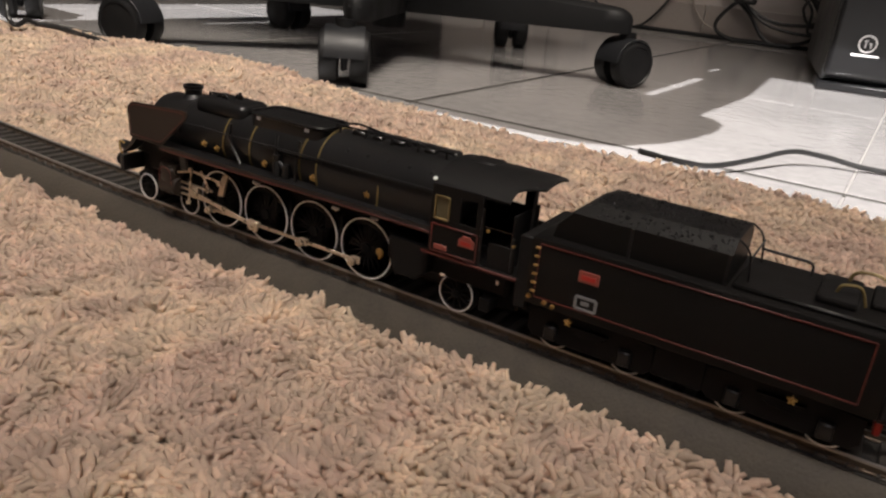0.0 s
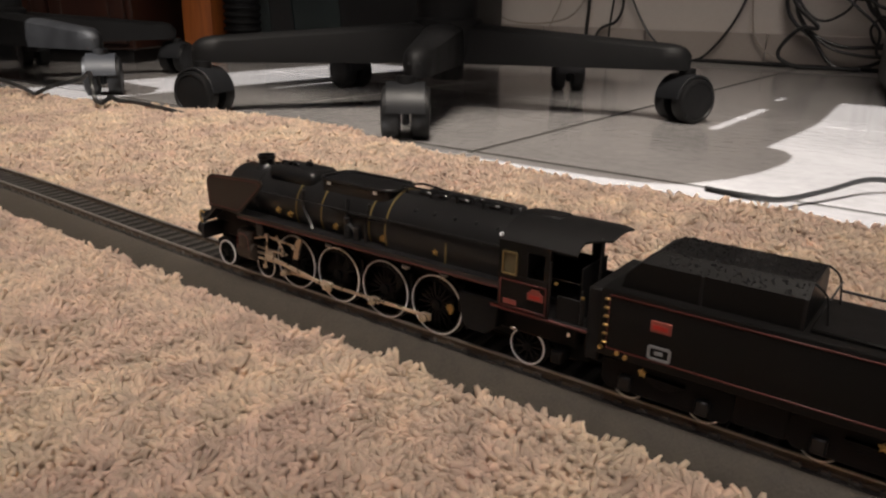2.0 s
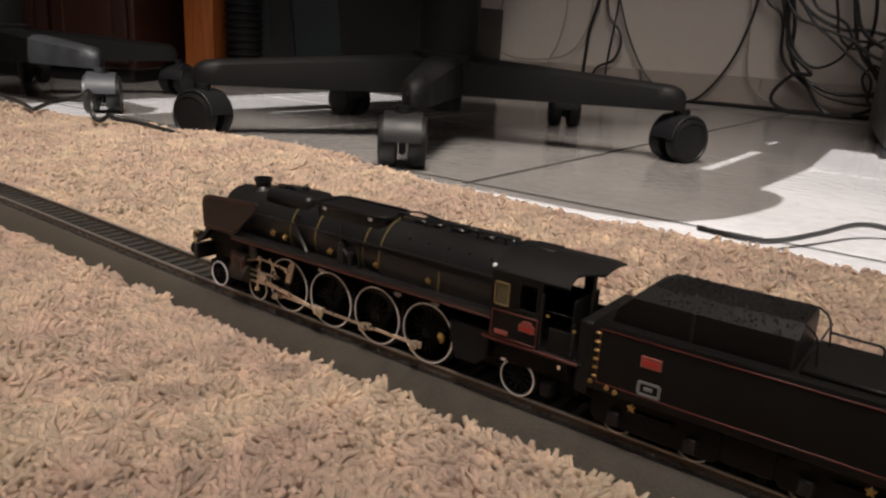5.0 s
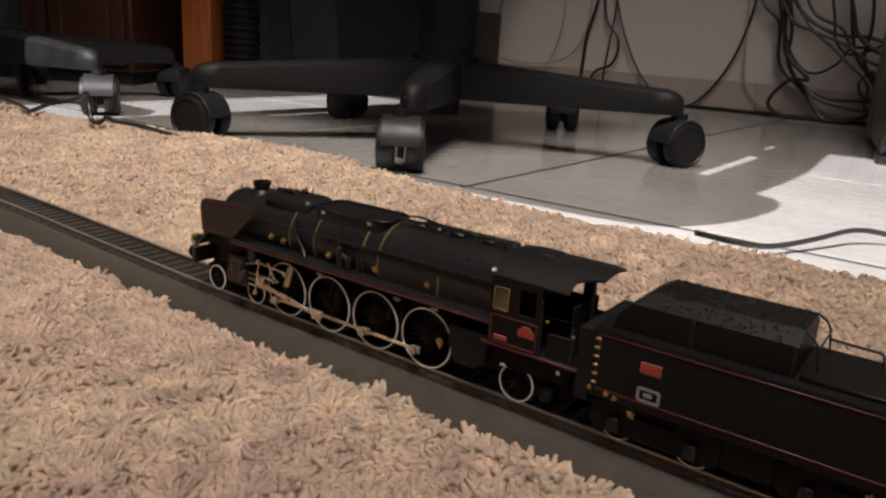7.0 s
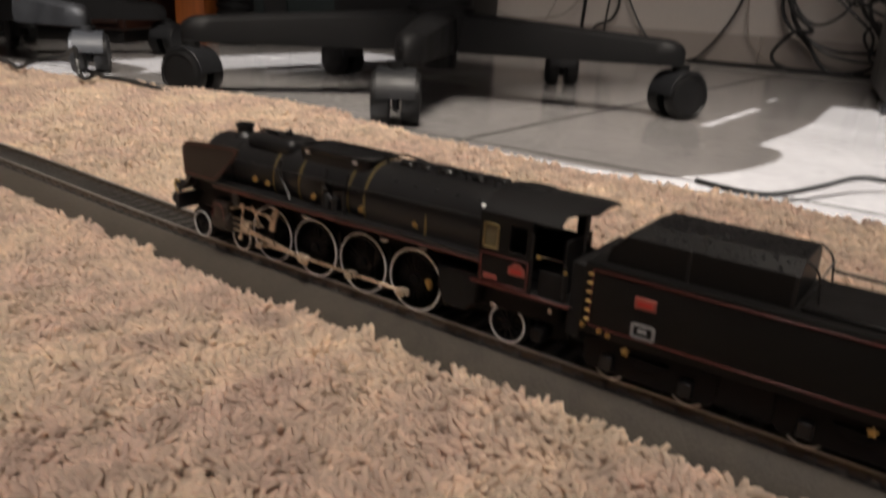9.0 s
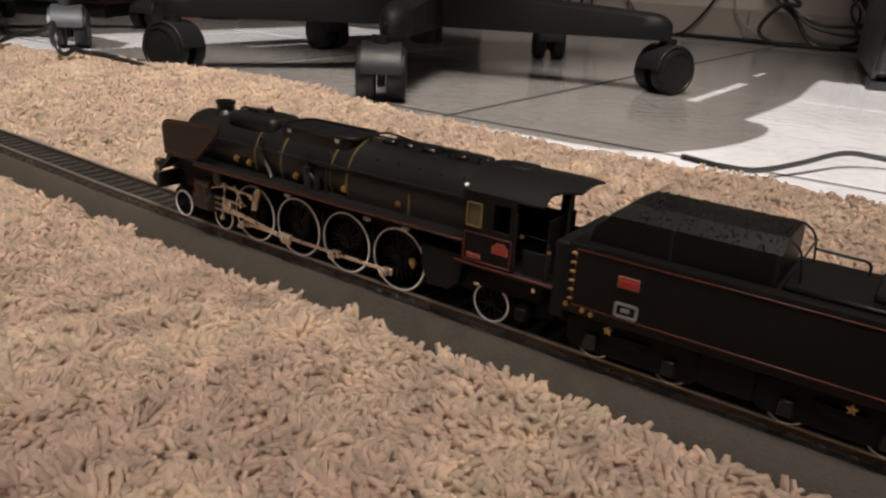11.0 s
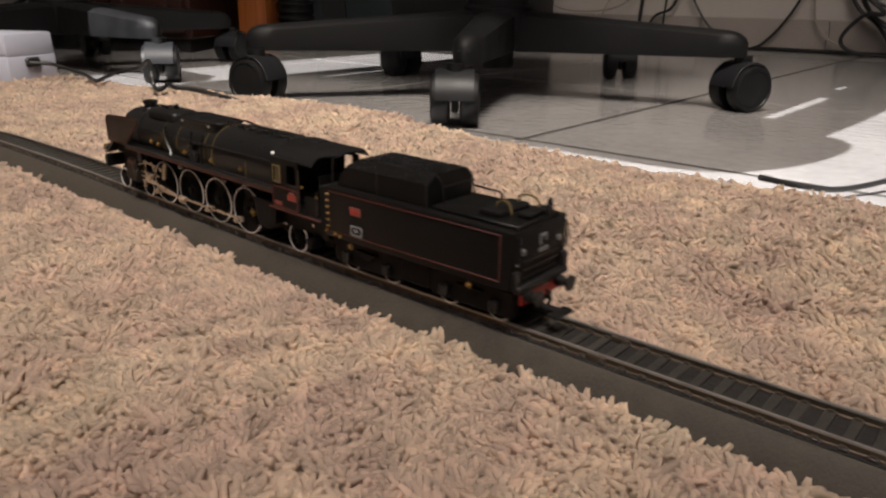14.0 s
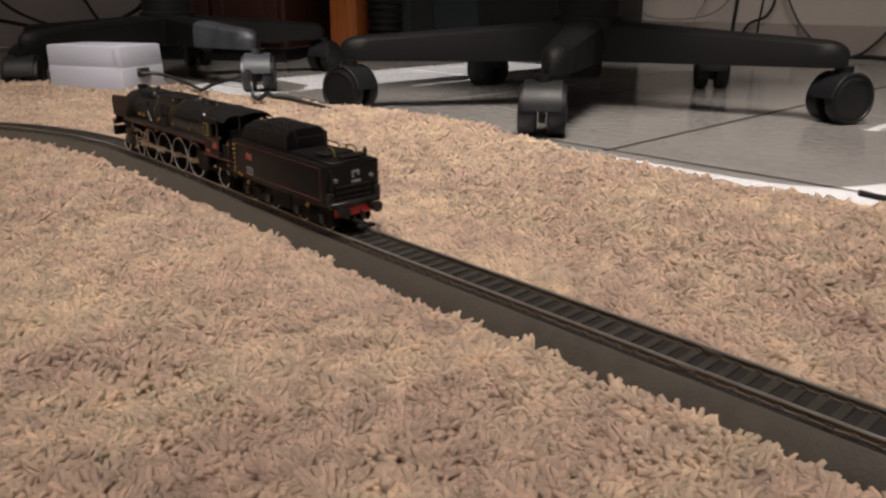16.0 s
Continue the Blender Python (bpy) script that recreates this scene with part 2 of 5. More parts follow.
def rod(bm, a, b, r, seg=10, r2=None):
    a, b = Vector(a), Vector(b)
    d = b - a
    m = Matrix.Translation(a) @ d.to_track_quat("Z", "Y").to_matrix().to_4x4()
    r2 = r if r2 is None else r2
    return turned(bm, [(0, 0), (r, 0), (r2, d.length), (0, d.length)], seg, m)


def smooth_line(points, steps=6):
    """A Catmull-Rom line through the points."""
    p = [Vector(q) for q in points]
    p = [2 * p[0] - p[1]] + p + [2 * p[-1] - p[-2]]
    out = []
    for i in range(1, len(p) - 2):
        for k in range(steps):
            t = k / steps
            a, b, c, d = p[i - 1], p[i], p[i + 1], p[i + 2]
            out.append(0.5 * (2 * b + (c - a) * t + (2 * a - 5 * b + 4 * c - d) * t * t + (3 * b - a - 3 * c + d) * t ** 3))
    out.append(p[-2])
    return out


def tube(bm, points, r, seg=8, steps=6):
    line = smooth_line(points, steps) if steps else [Vector(p) for p in points]
    side = Vector((0.31, 0.52, 0.79))
    rings = []
    for i, p in enumerate(line):
        d = (line[min(i + 1, len(line) - 1)] - line[max(i - 1, 0)]).normalized()
        u = (side - d * side.dot(d)).normalized()
        side = u
        w = d.cross(u)
        rings.append([bm.verts.new(p + r * (math.cos(2 * math.pi * k / seg) * u + math.sin(2 * math.pi * k / seg) * w)) for k in range(seg)])
    for p, q in zip(rings, rings[1:]):
        for k in range(seg):
            bm.faces.new((p[k], p[(k + 1) % seg], q[(k + 1) % seg], q[k]))
    bm.faces.new(rings[0][::-1])
    bm.faces.new(rings[-1])


ALONG_Y = pose(0, 0, 0, 90, 0, 0)      # turns a body about z into one about y (its +z to -y)
ALONG_X = pose(0, 0, 0, 0, 90, 0)      # its +z to +x


# ---- the way of the track ----
def rise(s):
    t = min(1, max(0, (s - 0.10) / 0.27))
    return 0.0042 * t * t * (3 - 2 * t)


def on_track(s):
    """Place and heading (degrees) on the rail top's centre line, s metres ahead of the starting point of the rear driving axle."""
    if s < BEND:
        return Vector((-s, 0, rise(s))), 0.0
    a = (s - BEND) / RADIUS
    return Vector((-BEND - RADIUS * math.sin(a), -RADIUS + RADIUS * math.cos(a), rise(s))), math.degrees(a)


def seat(s_rear, s_front):
    """Pose of a vehicle whose origin is over s_rear and whose -x side points to s_front."""
    a, b = on_track(s_rear)[0], on_track(s_front)[0]
    d = a - b
    flat = math.hypot(d.x, d.y)
    return pose(*a, 0, math.degrees(math.atan2(-d.z, flat)), math.degrees(math.atan2(d.y, d.x)))


# ---- the room ----
def room():
    # floor bed under the tiles
    bm = bmesh.new()
    box(bm, -2.6, 2.2, -1.0, 2.05, FLOOR - 0.10, FLOOR - 0.0012)
    floor = part("floor", bm, M_FLOORBED, smooth=False)
    tagged(floor, "pale grey glazed floor tiles with dark joints", "floor", kind="structure")
    # walls; the south one is unseen, its openings cut to cast the sun patches
    y0, top = 1.93, 2.45
    bm = bmesh.new()
    box(bm, -2.6, 2.2, y0, 2.05, FLOOR, top)
    tagged(part("wall_north", bm, M_WALL, smooth=False), "off-white painted wall above a tiled skirting", "wall", kind="structure")
    slope = math.tan(radians(SUN_ELEV))
    low, high = FLOOR + 1.36 * slope, FLOOR + 2.22 * slope
    holes = [(-1.145, -0.935, 1.36, 2.25), (-0.866, -0.858, 1.66, 1.92), (-0.40, -0.152, 1.36, 1.455), (-0.152, -0.144, 1.36, 1.455), (-0.152, -0.144, 2.11, 2.23), (-0.144, -0.141, 1.36, 1.455), (-0.141, -0.128, 1.36, 1.455), (-0.141, -0.128, 1.74, 2.05), (-0.128, 1.30, 1.36, 2.22)]
    bm = bmesh.new()
    box(bm, -2.6, 2.2, -1.06, -1.0, FLOOR, low)
    box(bm, -2.6, 2.2, -1.06, -1.0, high + 0.02, top)
    edges = sorted({x for h in holes for x in h[:2]} | {-2.6, 2.2})
    for a, b in zip(edges, edges[1:]):
        z = low
        for h in holes:
            if h[0] <= a and b <= h[1]:
                if FLOOR + h[2] * slope > z + 0.001:
                    box(bm, a, b, -1.06, -1.0, z, FLOOR + h[2] * slope)
                z = FLOOR + h[3] * slope
        if z < high + 0.019:
            box(bm, a, b, -1.06, -1.0, z, high + 0.02)
    # unseen plate added to give the sun patch its rounded shadow edge
    shade_lobe = [(-0.128, 0.400), (-0.090, 0.405), (-0.058, 0.422), (-0.032, 0.472), (-0.018, 0.519), (-0.010, 0.579), (-0.014, 0.615), (-0.027, 0.640), (-0.049, 0.652), (-0.043, 0.768), (-0.040, 0.885), (-0.064, 1.230), (-0.128, 1.230)]
    prism(bm, [(x, FLOOR + (y + 1.025) * slope) for x, y in shade_lobe], -1.03, -1.02, "y")
    tagged(part("wall_south", bm, M_WALL, smooth=False), "off-white painted wall, unseen, with openings added to shape the sun patches", "wall", kind="structure")
    bm = bmesh.new()
    box(bm, 2.2, 2.32, -1.06, 2.05, FLOOR, top)
    tagged(part("wall_east", bm, M_WALL, smooth=False), "off-white painted plain wall", "wall", kind="structure")
    bm = bmesh.new()
    box(bm, -2.72, -2.6, -1.06, 2.05, FLOOR, top)
    tagged(part("wall_west", bm, M_WALL, smooth=False), "off-white painted plain wall", "wall", kind="structure")
    bm = bmesh.new()
    box(bm, -2.72, 2.32, -1.06, 2.05, top, top + 0.1)
    tagged(part("ceiling", bm, M_CEIL, smooth=False), "white painted ceiling", "ceiling", kind="structure")
    # skirting of tiles along the north wall
    skirt = tagged(new("baseboard"), "beige ceramic skirting tiles at the wall foot", "baseboard", kind="structure")
    bm = bmesh.new()
    box(bm, -0.166, 0.166, -0.010, 0, 0, 0.082, 0.002, 1)
    me = mesh_of("skirting_tile", bm, M_SKIRT)
    for i in range(12):
        share("skirting_tile", me, skirt, pose(-2.35 + 0.335 * i + 0.133, y0 - 0.001, FLOOR))
    return floor


floor = room()


# ---- the rug ----
def rug_top(x, y):
    """Height of the pile's foot: waves, a fold near the tiled edge, dents along the track."""
    n = noise.noise(Vector((x * 7, y * 7, 3.1))) * 0.0022 + noise.noise(Vector((x * 23, y * 23, 8.7))) * 0.0015 + noise.noise(Vector((x * 85, y * 85, 2.2))) * 0.0014
    hump = 0.007 * math.exp(-((x + 0.44) / 0.13) ** 2 - ((y - 0.30) / 0.10) ** 2)
    hump += 0.003 * math.exp(-((x - 0.02) / 0.10) ** 2 - ((y - 0.25) / 0.07) ** 2)
    s = -x
    lift = (rise(s) if s < BEND else 0.0042) * math.exp(-(off_track(x, y) / 0.13) ** 2)
    far = 0.0014 * math.exp(-(y / 0.15) ** 2) if y > 0 else 0.0
    dip = -0.0006 * math.exp(-((abs(y) - 0.02) / 0.02) ** 2) if y < 0 else 0.0
    return RUG - 0.0050 + n + hump + lift + far + dip


def off_track(x, y):
    """Distance from the track's centre line."""
    if x > -BEND:
        return abs(y)
    return abs(math.hypot(x + BEND, y + RADIUS) - RADIUS)


def rug_edge(x):
    a = min(1, max(0, (-0.05 - x) / 0.25))
    b = min(1, max(0, (-0.60 - x) / 0.25))
    return 0.284 + 0.036 * a * a * (3 - 2 * a) - 0.050 * b * b * (3 - 2 * b) + 0.004 * math.sin(x * 9 + 1) + 0.003 * math.sin(x * 31)


RUG_END = -1.15


def rug():
    ob = thing("shaggy_rug", "cream shaggy rug lying lumpily on the tiles", "rug")
    bm = bmesh.new()
    xs = np.linspace(RUG_END, 0.75, 96)
    grid = []
    for x in xs:
        e = rug_edge(x)
        ys = np.linspace(-0.75, e, 54)
        row = []
        for y in ys:
            z = rug_top(x, y)
            d = off_track(x, y)
            if d < 0.024:
                z = min(z, -0.0142 + (rise(-x) if x > -BEND else 0.0042))
            row.append(bm.verts.new((x, y, z - (0.0010 if y < e - 0.006 else 0.0))))
        row.append(bm.verts.new((x, e + 0.004, FLOOR + 0.006)))
        row.append(bm.verts.new((x, e, FLOOR)))
        grid.append(row)
    for a, b in zip(grid, grid[1:]):
        for i in range(len(a) - 1):
            bm.faces.new((a[i], b[i], b[i + 1], a[i + 1]))
    part("backing", bm, M_BACKING, ob)
    rng = np.random.default_rng(5)
    # rings of one yarn end: (share of length, radius share)
    rings = ((0.0, 0.90), (0.55, 1.12), (1.0, 0.70))

    def pile(spots, length, radius, sides, label):
        spots = [p for p in spots if off_track(p[0], p[1]) > 0.0196]
        n = len(spots)
        px = np.array([p[0] for p in spots])
        py = np.array([p[1] for p in spots])
        pz = np.array([rug_top(x, y) for x, y in spots])
        lean = np.array([[noise.noise(Vector((x * 115, y * 115, 0.5))), noise.noise(Vector((x * 115, y * 115, 9.5)))] for x, y in spots])
        big = np.array([noise.noise(Vector((x * 13, y * 13, 4.5))) for x, y in spots])
        clump = np.array([noise.noise(Vector((x * 105, y * 105, 2.5))) for x, y in spots])
        ang = rng.uniform(0, 2 * math.pi, n)
        tilt = np.clip(0.74 + 0.55 * np.hypot(lean[:, 0], lean[:, 1]) + rng.normal(0, 0.20, n), 0.10, 1.30)
        lx = lean[:, 0] * 1.9 + 0.40 * np.cos(ang)
        ly = lean[:, 1] * 1.9 + 0.40 * np.sin(ang)
        k = np.hypot(lx, ly) + 1e-6
        lx, ly = lx / k, ly / k
        ln = length * rng.uniform(0.6, 1.35, n) * (1 + 0.14 * big + 0.36 * clump)
        rr = radius * rng.uniform(0.65, 1.3, n)
        bend = rng.uniform(0.1, 0.5, n)
        verts = np.zeros((n, len(rings), sides, 3))
        for i, (t, w) in enumerate(rings):
            a = tilt * (0.45 + bend * 2.0 * t)
            out, up = ln * t * np.sin(a), ln * t * np.cos(np.minimum(a, 1.45))
            cx, cy, cz = px + out * lx, py + out * ly, pz + up
            ux, uy, uz = -ly, lx, 0
            vx, vy, vz = -np.cos(a) * lx, -np.cos(a) * ly, np.sin(a)
            for j in range(sides):
                b = 2 * math.pi * j / sides + 0.9 * t
                c, s = rr * w * math.cos(b), rr * w * math.sin(b)
                verts[:, i, j, 0] = cx + c * ux + s * vx
                verts[:, i, j, 1] = cy + c * uy + s * vy
                verts[:, i, j, 2] = cz + s * vz
        per = len(rings) * sides
        quad = []
        for i in range(len(rings) - 1):
            for j in range(sides):
                j2 = (j + 1) % sides
                quad.append((i * sides + j, i * sides + j2, (i + 1) * sides + j2, (i + 1) * sides + j))
        quad = np.array(quad)
        faces = (quad[None, :, :] + (np.arange(n) * per)[:, None, None]).reshape(-1, 4)
        caps = (np.arange(sides)[None, :] + (len(rings) - 1) * sides) + (np.arange(n) * per)[:, None]
        me = bpy.data.meshes.new("pile")
        nv, nq, nc = n * per, len(faces), n
        me.vertices.add(nv)
        me.vertices.foreach_set("co", verts.reshape(-1))
        me.loops.add(nq * 4 + nc * sides)
        me.loops.foreach_set("vertex_index", np.concatenate([faces.reshape(-1), caps.reshape(-1)]).astype(np.int32))
        me.polygons.add(nq + nc)
        starts = np.concatenate([np.arange(nq) * 4, nq * 4 + np.arange(nc) * sides]).astype(np.int32)
        me.polygons.foreach_set("loop_start", starts)
        me.update(calc_edges=True)
        me.validate()
        me.polygons.foreach_set("use_smooth", np.ones(nq + nc, dtype=bool))
        me.materials.append(M_RUG)
        o = new("pile", me)
        o.parent = ob
        tagged(o, label, kind="stuff")

    def spots_in(x0, x1, y0, y1, step, keep):
        nx, ny = int((x1 - x0) / step), int((y1 - y0) / step)
        gx, gy = np.meshgrid(x0 + (np.arange(nx) + 0.5) * step, y0 + (np.arange(ny) + 0.5) * step)
        gx = gx.ravel() + rng.uniform(-0.55, 0.55, nx * ny) * step
        gy = gy.ravel() + rng.uniform(-0.55, 0.55, nx * ny) * step
        return [(x, y) for x, y in zip(gx.tolist(), gy.tolist()) if y < rug_edge(x) - 0.001 and keep(x, y)]

    def near(x, y):
        return -0.28 < x < 0.17 and -0.21 < y < 0.09

    def middle(x, y):
        return -0.85 < x < 0.35 and -0.30 < y

    pile(spots_in(-0.28, 0.17, -0.21, 0.09, 0.00134, near), 0.0047, 0.00118, 4, "twisted cream yarn ends")
    pile(spots_in(-0.85, 0.35, -0.30, 0.325, 0.00210, lambda x, y: not near(x, y)), 0.0052, 0.00158, 3, "twisted cream yarn ends")
    pile(spots_in(RUG_END, -0.85, -0.30, 0.325, 0.0040, lambda x, y: True), 0.0068, 0.0028, 3, "twisted cream yarn ends")
    pile(spots_in(RUG_END, 0.75, -0.75, 0.325, 0.0098, lambda x, y: not middle(x, y) and not (x < -0.85 and y > -0.30)), 0.0115, 0.0048, 3, "twisted cream yarn ends")
    return ob


rug()


# ---- the track ----
def sweep(name, outline, s0, s1, mat, parent, step=0.012):
    """An outline (y, z) carried along the track."""
    bm = bmesh.new()
    rows = []
    n = int((s1 - s0) / step)
    for i in range(n + 1):
        p, a = on_track(s0 + (s1 - s0) * i / n)
        m = pose(*p, 0, 0, a)
        rows.append([bm.verts.new(m @ Vector((0, y, z))) for y, z in outline])
    k = len(outline)
    for p, q in zip(rows, rows[1:]):
        for i in range(k):
            bm.faces.new((p[i], q[i], q[(i + 1) % k], p[(i + 1) % k]))
    bm.faces.new(rows[0])
    bm.faces.new(rows[-1][::-1])
    return part(name, bm, mat, parent)


def railway():
    ob = thing("model_railway_track", "grey plastic model railway track laid on the shaggy rug", "track")
    S0, S1 = -0.55, 1.05
    sweep("roadbed", [(-0.0200, -0.0165), (-0.0190, -0.0125), (-0.0128, -0.0040), (-0.0118, -0.0034), (0.0118, -0.0034), (0.0128, -0.0040), (0.0190, -0.0125), (0.0200, -0.0165)], S0, S1, M_BED, ob)
    sweep("ballast_strip", [(-0.0113, -0.0036), (-0.0113, -0.0031), (0.0113, -0.0031), (0.0113, -0.0036)], S0, S1, M_BEDTOP, ob)
    for sgn in (-1, 1):
        c = 0.0087 * sgn
        sweep("rail", [(c - 0.0010, -0.0030), (c - 0.0010, -0.0026), (c - 0.0004, -0.0023), (c - 0.0004, -0.0007), (c + 0.0004, -0.0007), (c + 0.0004, -0.0023), (c + 0.0010, -0.0026), (c + 0.0010, -0.0030)], S0, S1, M_RAILWEB, ob)
        sweep("railhead", [(c - 0.00055, -0.0007), (c - 0.00055, -0.0002), (c - 0.0004, 0.0), (c + 0.0004, 0.0), (c + 0.00055, -0.0002), (c + 0.00055, -0.0007)], S0, S1, M_RAIL, ob)
    bm = bmesh.new()
    box(bm, -0.0016, 0.0016, -0.0106, 0.0106, -0.0036, -0.0021, 0.0003, 1)
    me = mesh_of("sleeper", bm, M_SLEEPER, True)
    bm = bmesh.new()
    for sgn in (-1, 1):
        for d in (-1, 1):
            box(bm, -0.0008, 0.0008, sgn * 0.0087 + d * 0.00115 - 0.0005, sgn * 0.0087 + d * 0.00115 + 0.0005, -0.0022, -0.0016)
    fm = mesh_of("stud", bm, M_RAILWEB)
    s, count = S0 + 0.004, 0
    while s < S1 and count < 300:
        p, a = on_track(s)
        m = pose(*p, 0, 0, a)
        sl = share("sleeper", me, ob, m)
        share("stud", fm, sl, Matrix.Identity(4))
        s += 0.0072
        count += 1
    # joints between the sections
    bm = bmesh.new()
    box(bm, -0.0035, 0.0035, -0.0011, 0.0011, -0.0027, -0.0009, 0.0002, 1)
    jm = mesh_of("rail_joiner", bm, M_RAILWEB)
    for s in (-0.235, -0.047, 0.141, 0.329):
        p, a = on_track(s)
        for sgn in (-1, 1):
            share("rail_joiner", jm, ob, pose(p.x, sgn * 0.0087, p.z))
    return ob


railway()


# ---- the train ----
WHEELS = []      # (wheel, x, y, z, radius, first turn)
RODS = []        # (part, kind, side)
CRANK, PHASE = 0.0050, math.radians(-121)      # crank throw and its angle at rest (x to z)
GUIDE_Z, ROD_LENGTH = 0.0118, 0.0340


def wheel(parent, x, side, radius, spokes, name="driving_wheel", weight=True):
    """A spoked wheel with a white rim and a flange; its axle lies along y."""
    y = 0.0088 * side
    bm = bmesh.new()
    hub = max(0.0016, radius * 0.17)
    turned(bm, [(0, -0.0013), (hub, -0.0013), (hub, 0.0014), (hub * 0.6, 0.0017), (0, 0.0017)], 14)
    inner = radius - 0.00054
    star = []
    for i in range(spokes):
        a, d, e = 2 * math.pi * i / spokes, 0.00030 / (hub * 0.9), 0.00030 / inner
        for r, da in ((hub * 0.9, -d), (inner + 0.0002, -e), (inner + 0.0002, e), (hub * 0.9, d)):
            star.append((r * math.cos(a + da), r * math.sin(a + da)))
    prism(bm, star, -0.0006, 0.0006, "z")
    turned(bm, [(inner - 0.0005, -0.0010), (inner + 0.0003, -0.0010), (inner + 0.0003, 0.0009), (inner - 0.0005, 0.0009)], 40, closed=True)
    if weight:
        prism(bm, [(inner * math.cos(a), inner * math.sin(a)) for a in np.linspace(0.45, 1.75, 9)] , -0.0008, 0.0008, "z")
    bmesh.ops.transform(bm, matrix=ALONG_Y if side < 0 else pose(0, 0, 0, -90), verts=bm.verts[:])
    w = part(name, bm, M_CHASSIS, parent)
    bm = bmesh.new()
    turned(bm, [(inner, 0.0007), (inner, 0.00125), (radius - 0.00015, 0.00125), (radius, 0.0011), (radius, 0.0007)], 56, closed=True)
    bmesh.ops.transform(bm, matrix=ALONG_Y if side < 0 else pose(0, 0, 0, -90), verts=bm.verts[:])
    part("tyre", bm, M_WHITE, w, "white-painted tyre edge")
    bm = bmesh.new()
    turned(bm, [(inner, -0.0014), (radius + 0.0009, -0.0014), (radius + 0.0009, -0.0009), (radius - 0.0001, -0.0006), (radius - 0.0001, 0.0007), (inner, 0.0007)], 48, closed=True)
    bmesh.ops.transform(bm, matrix=ALONG_Y if side < 0 else pose(0, 0, 0, -90), verts=bm.verts[:])
    part("flange", bm, M_CHASSIS, w, "blackened tread and flange")
    WHEELS.append((w, x, y, radius))
    return w


def bar(bm, x0, z0, x1, z1, y, w, t):
    """A flat bar in the x-z plane."""
    a = math.atan2(z1 - z0, x1 - x0)
    ln = math.hypot(x1 - x0, z1 - z0)
    box(bm, 0, ln, -t / 2, t / 2, -w / 2, w / 2, 0.0001, 1, m=pose(x0, y, z0, 0, -math.degrees(a), 0))


def outline_strip(bm, pts, y, w=0.0005, t=0.00025, closed=True):
    q = list(pts) + ([pts[0]] if closed else [])
    for (a, b), (c, d) in zip(q, q[1:]):
        bar(bm, a, b, c, d, y, w, t)


def star_clip(bm, x, y, z, side):
    """A small brass bracket with three points."""
    pts = []
    for i in range(10):
        r = 0.0014 if i % 2 == 0 else 0.0007
        pts.append((x + r * math.cos(math.pi / 2 + i * math.pi / 5), z + r * math.sin(math.pi / 2 + i * math.pi / 5)))
    prism(bm, pts, y - 0.0005, y + 0.0005, "y")
    turned(bm, [(0, 0), (0.0006, 0), (0.0004, 0.0006), (0, 0.0007)], 8, pose(x, y - 0.0005 if side < 0 else y + 0.0005, z, 90 if side < 0 else -90))


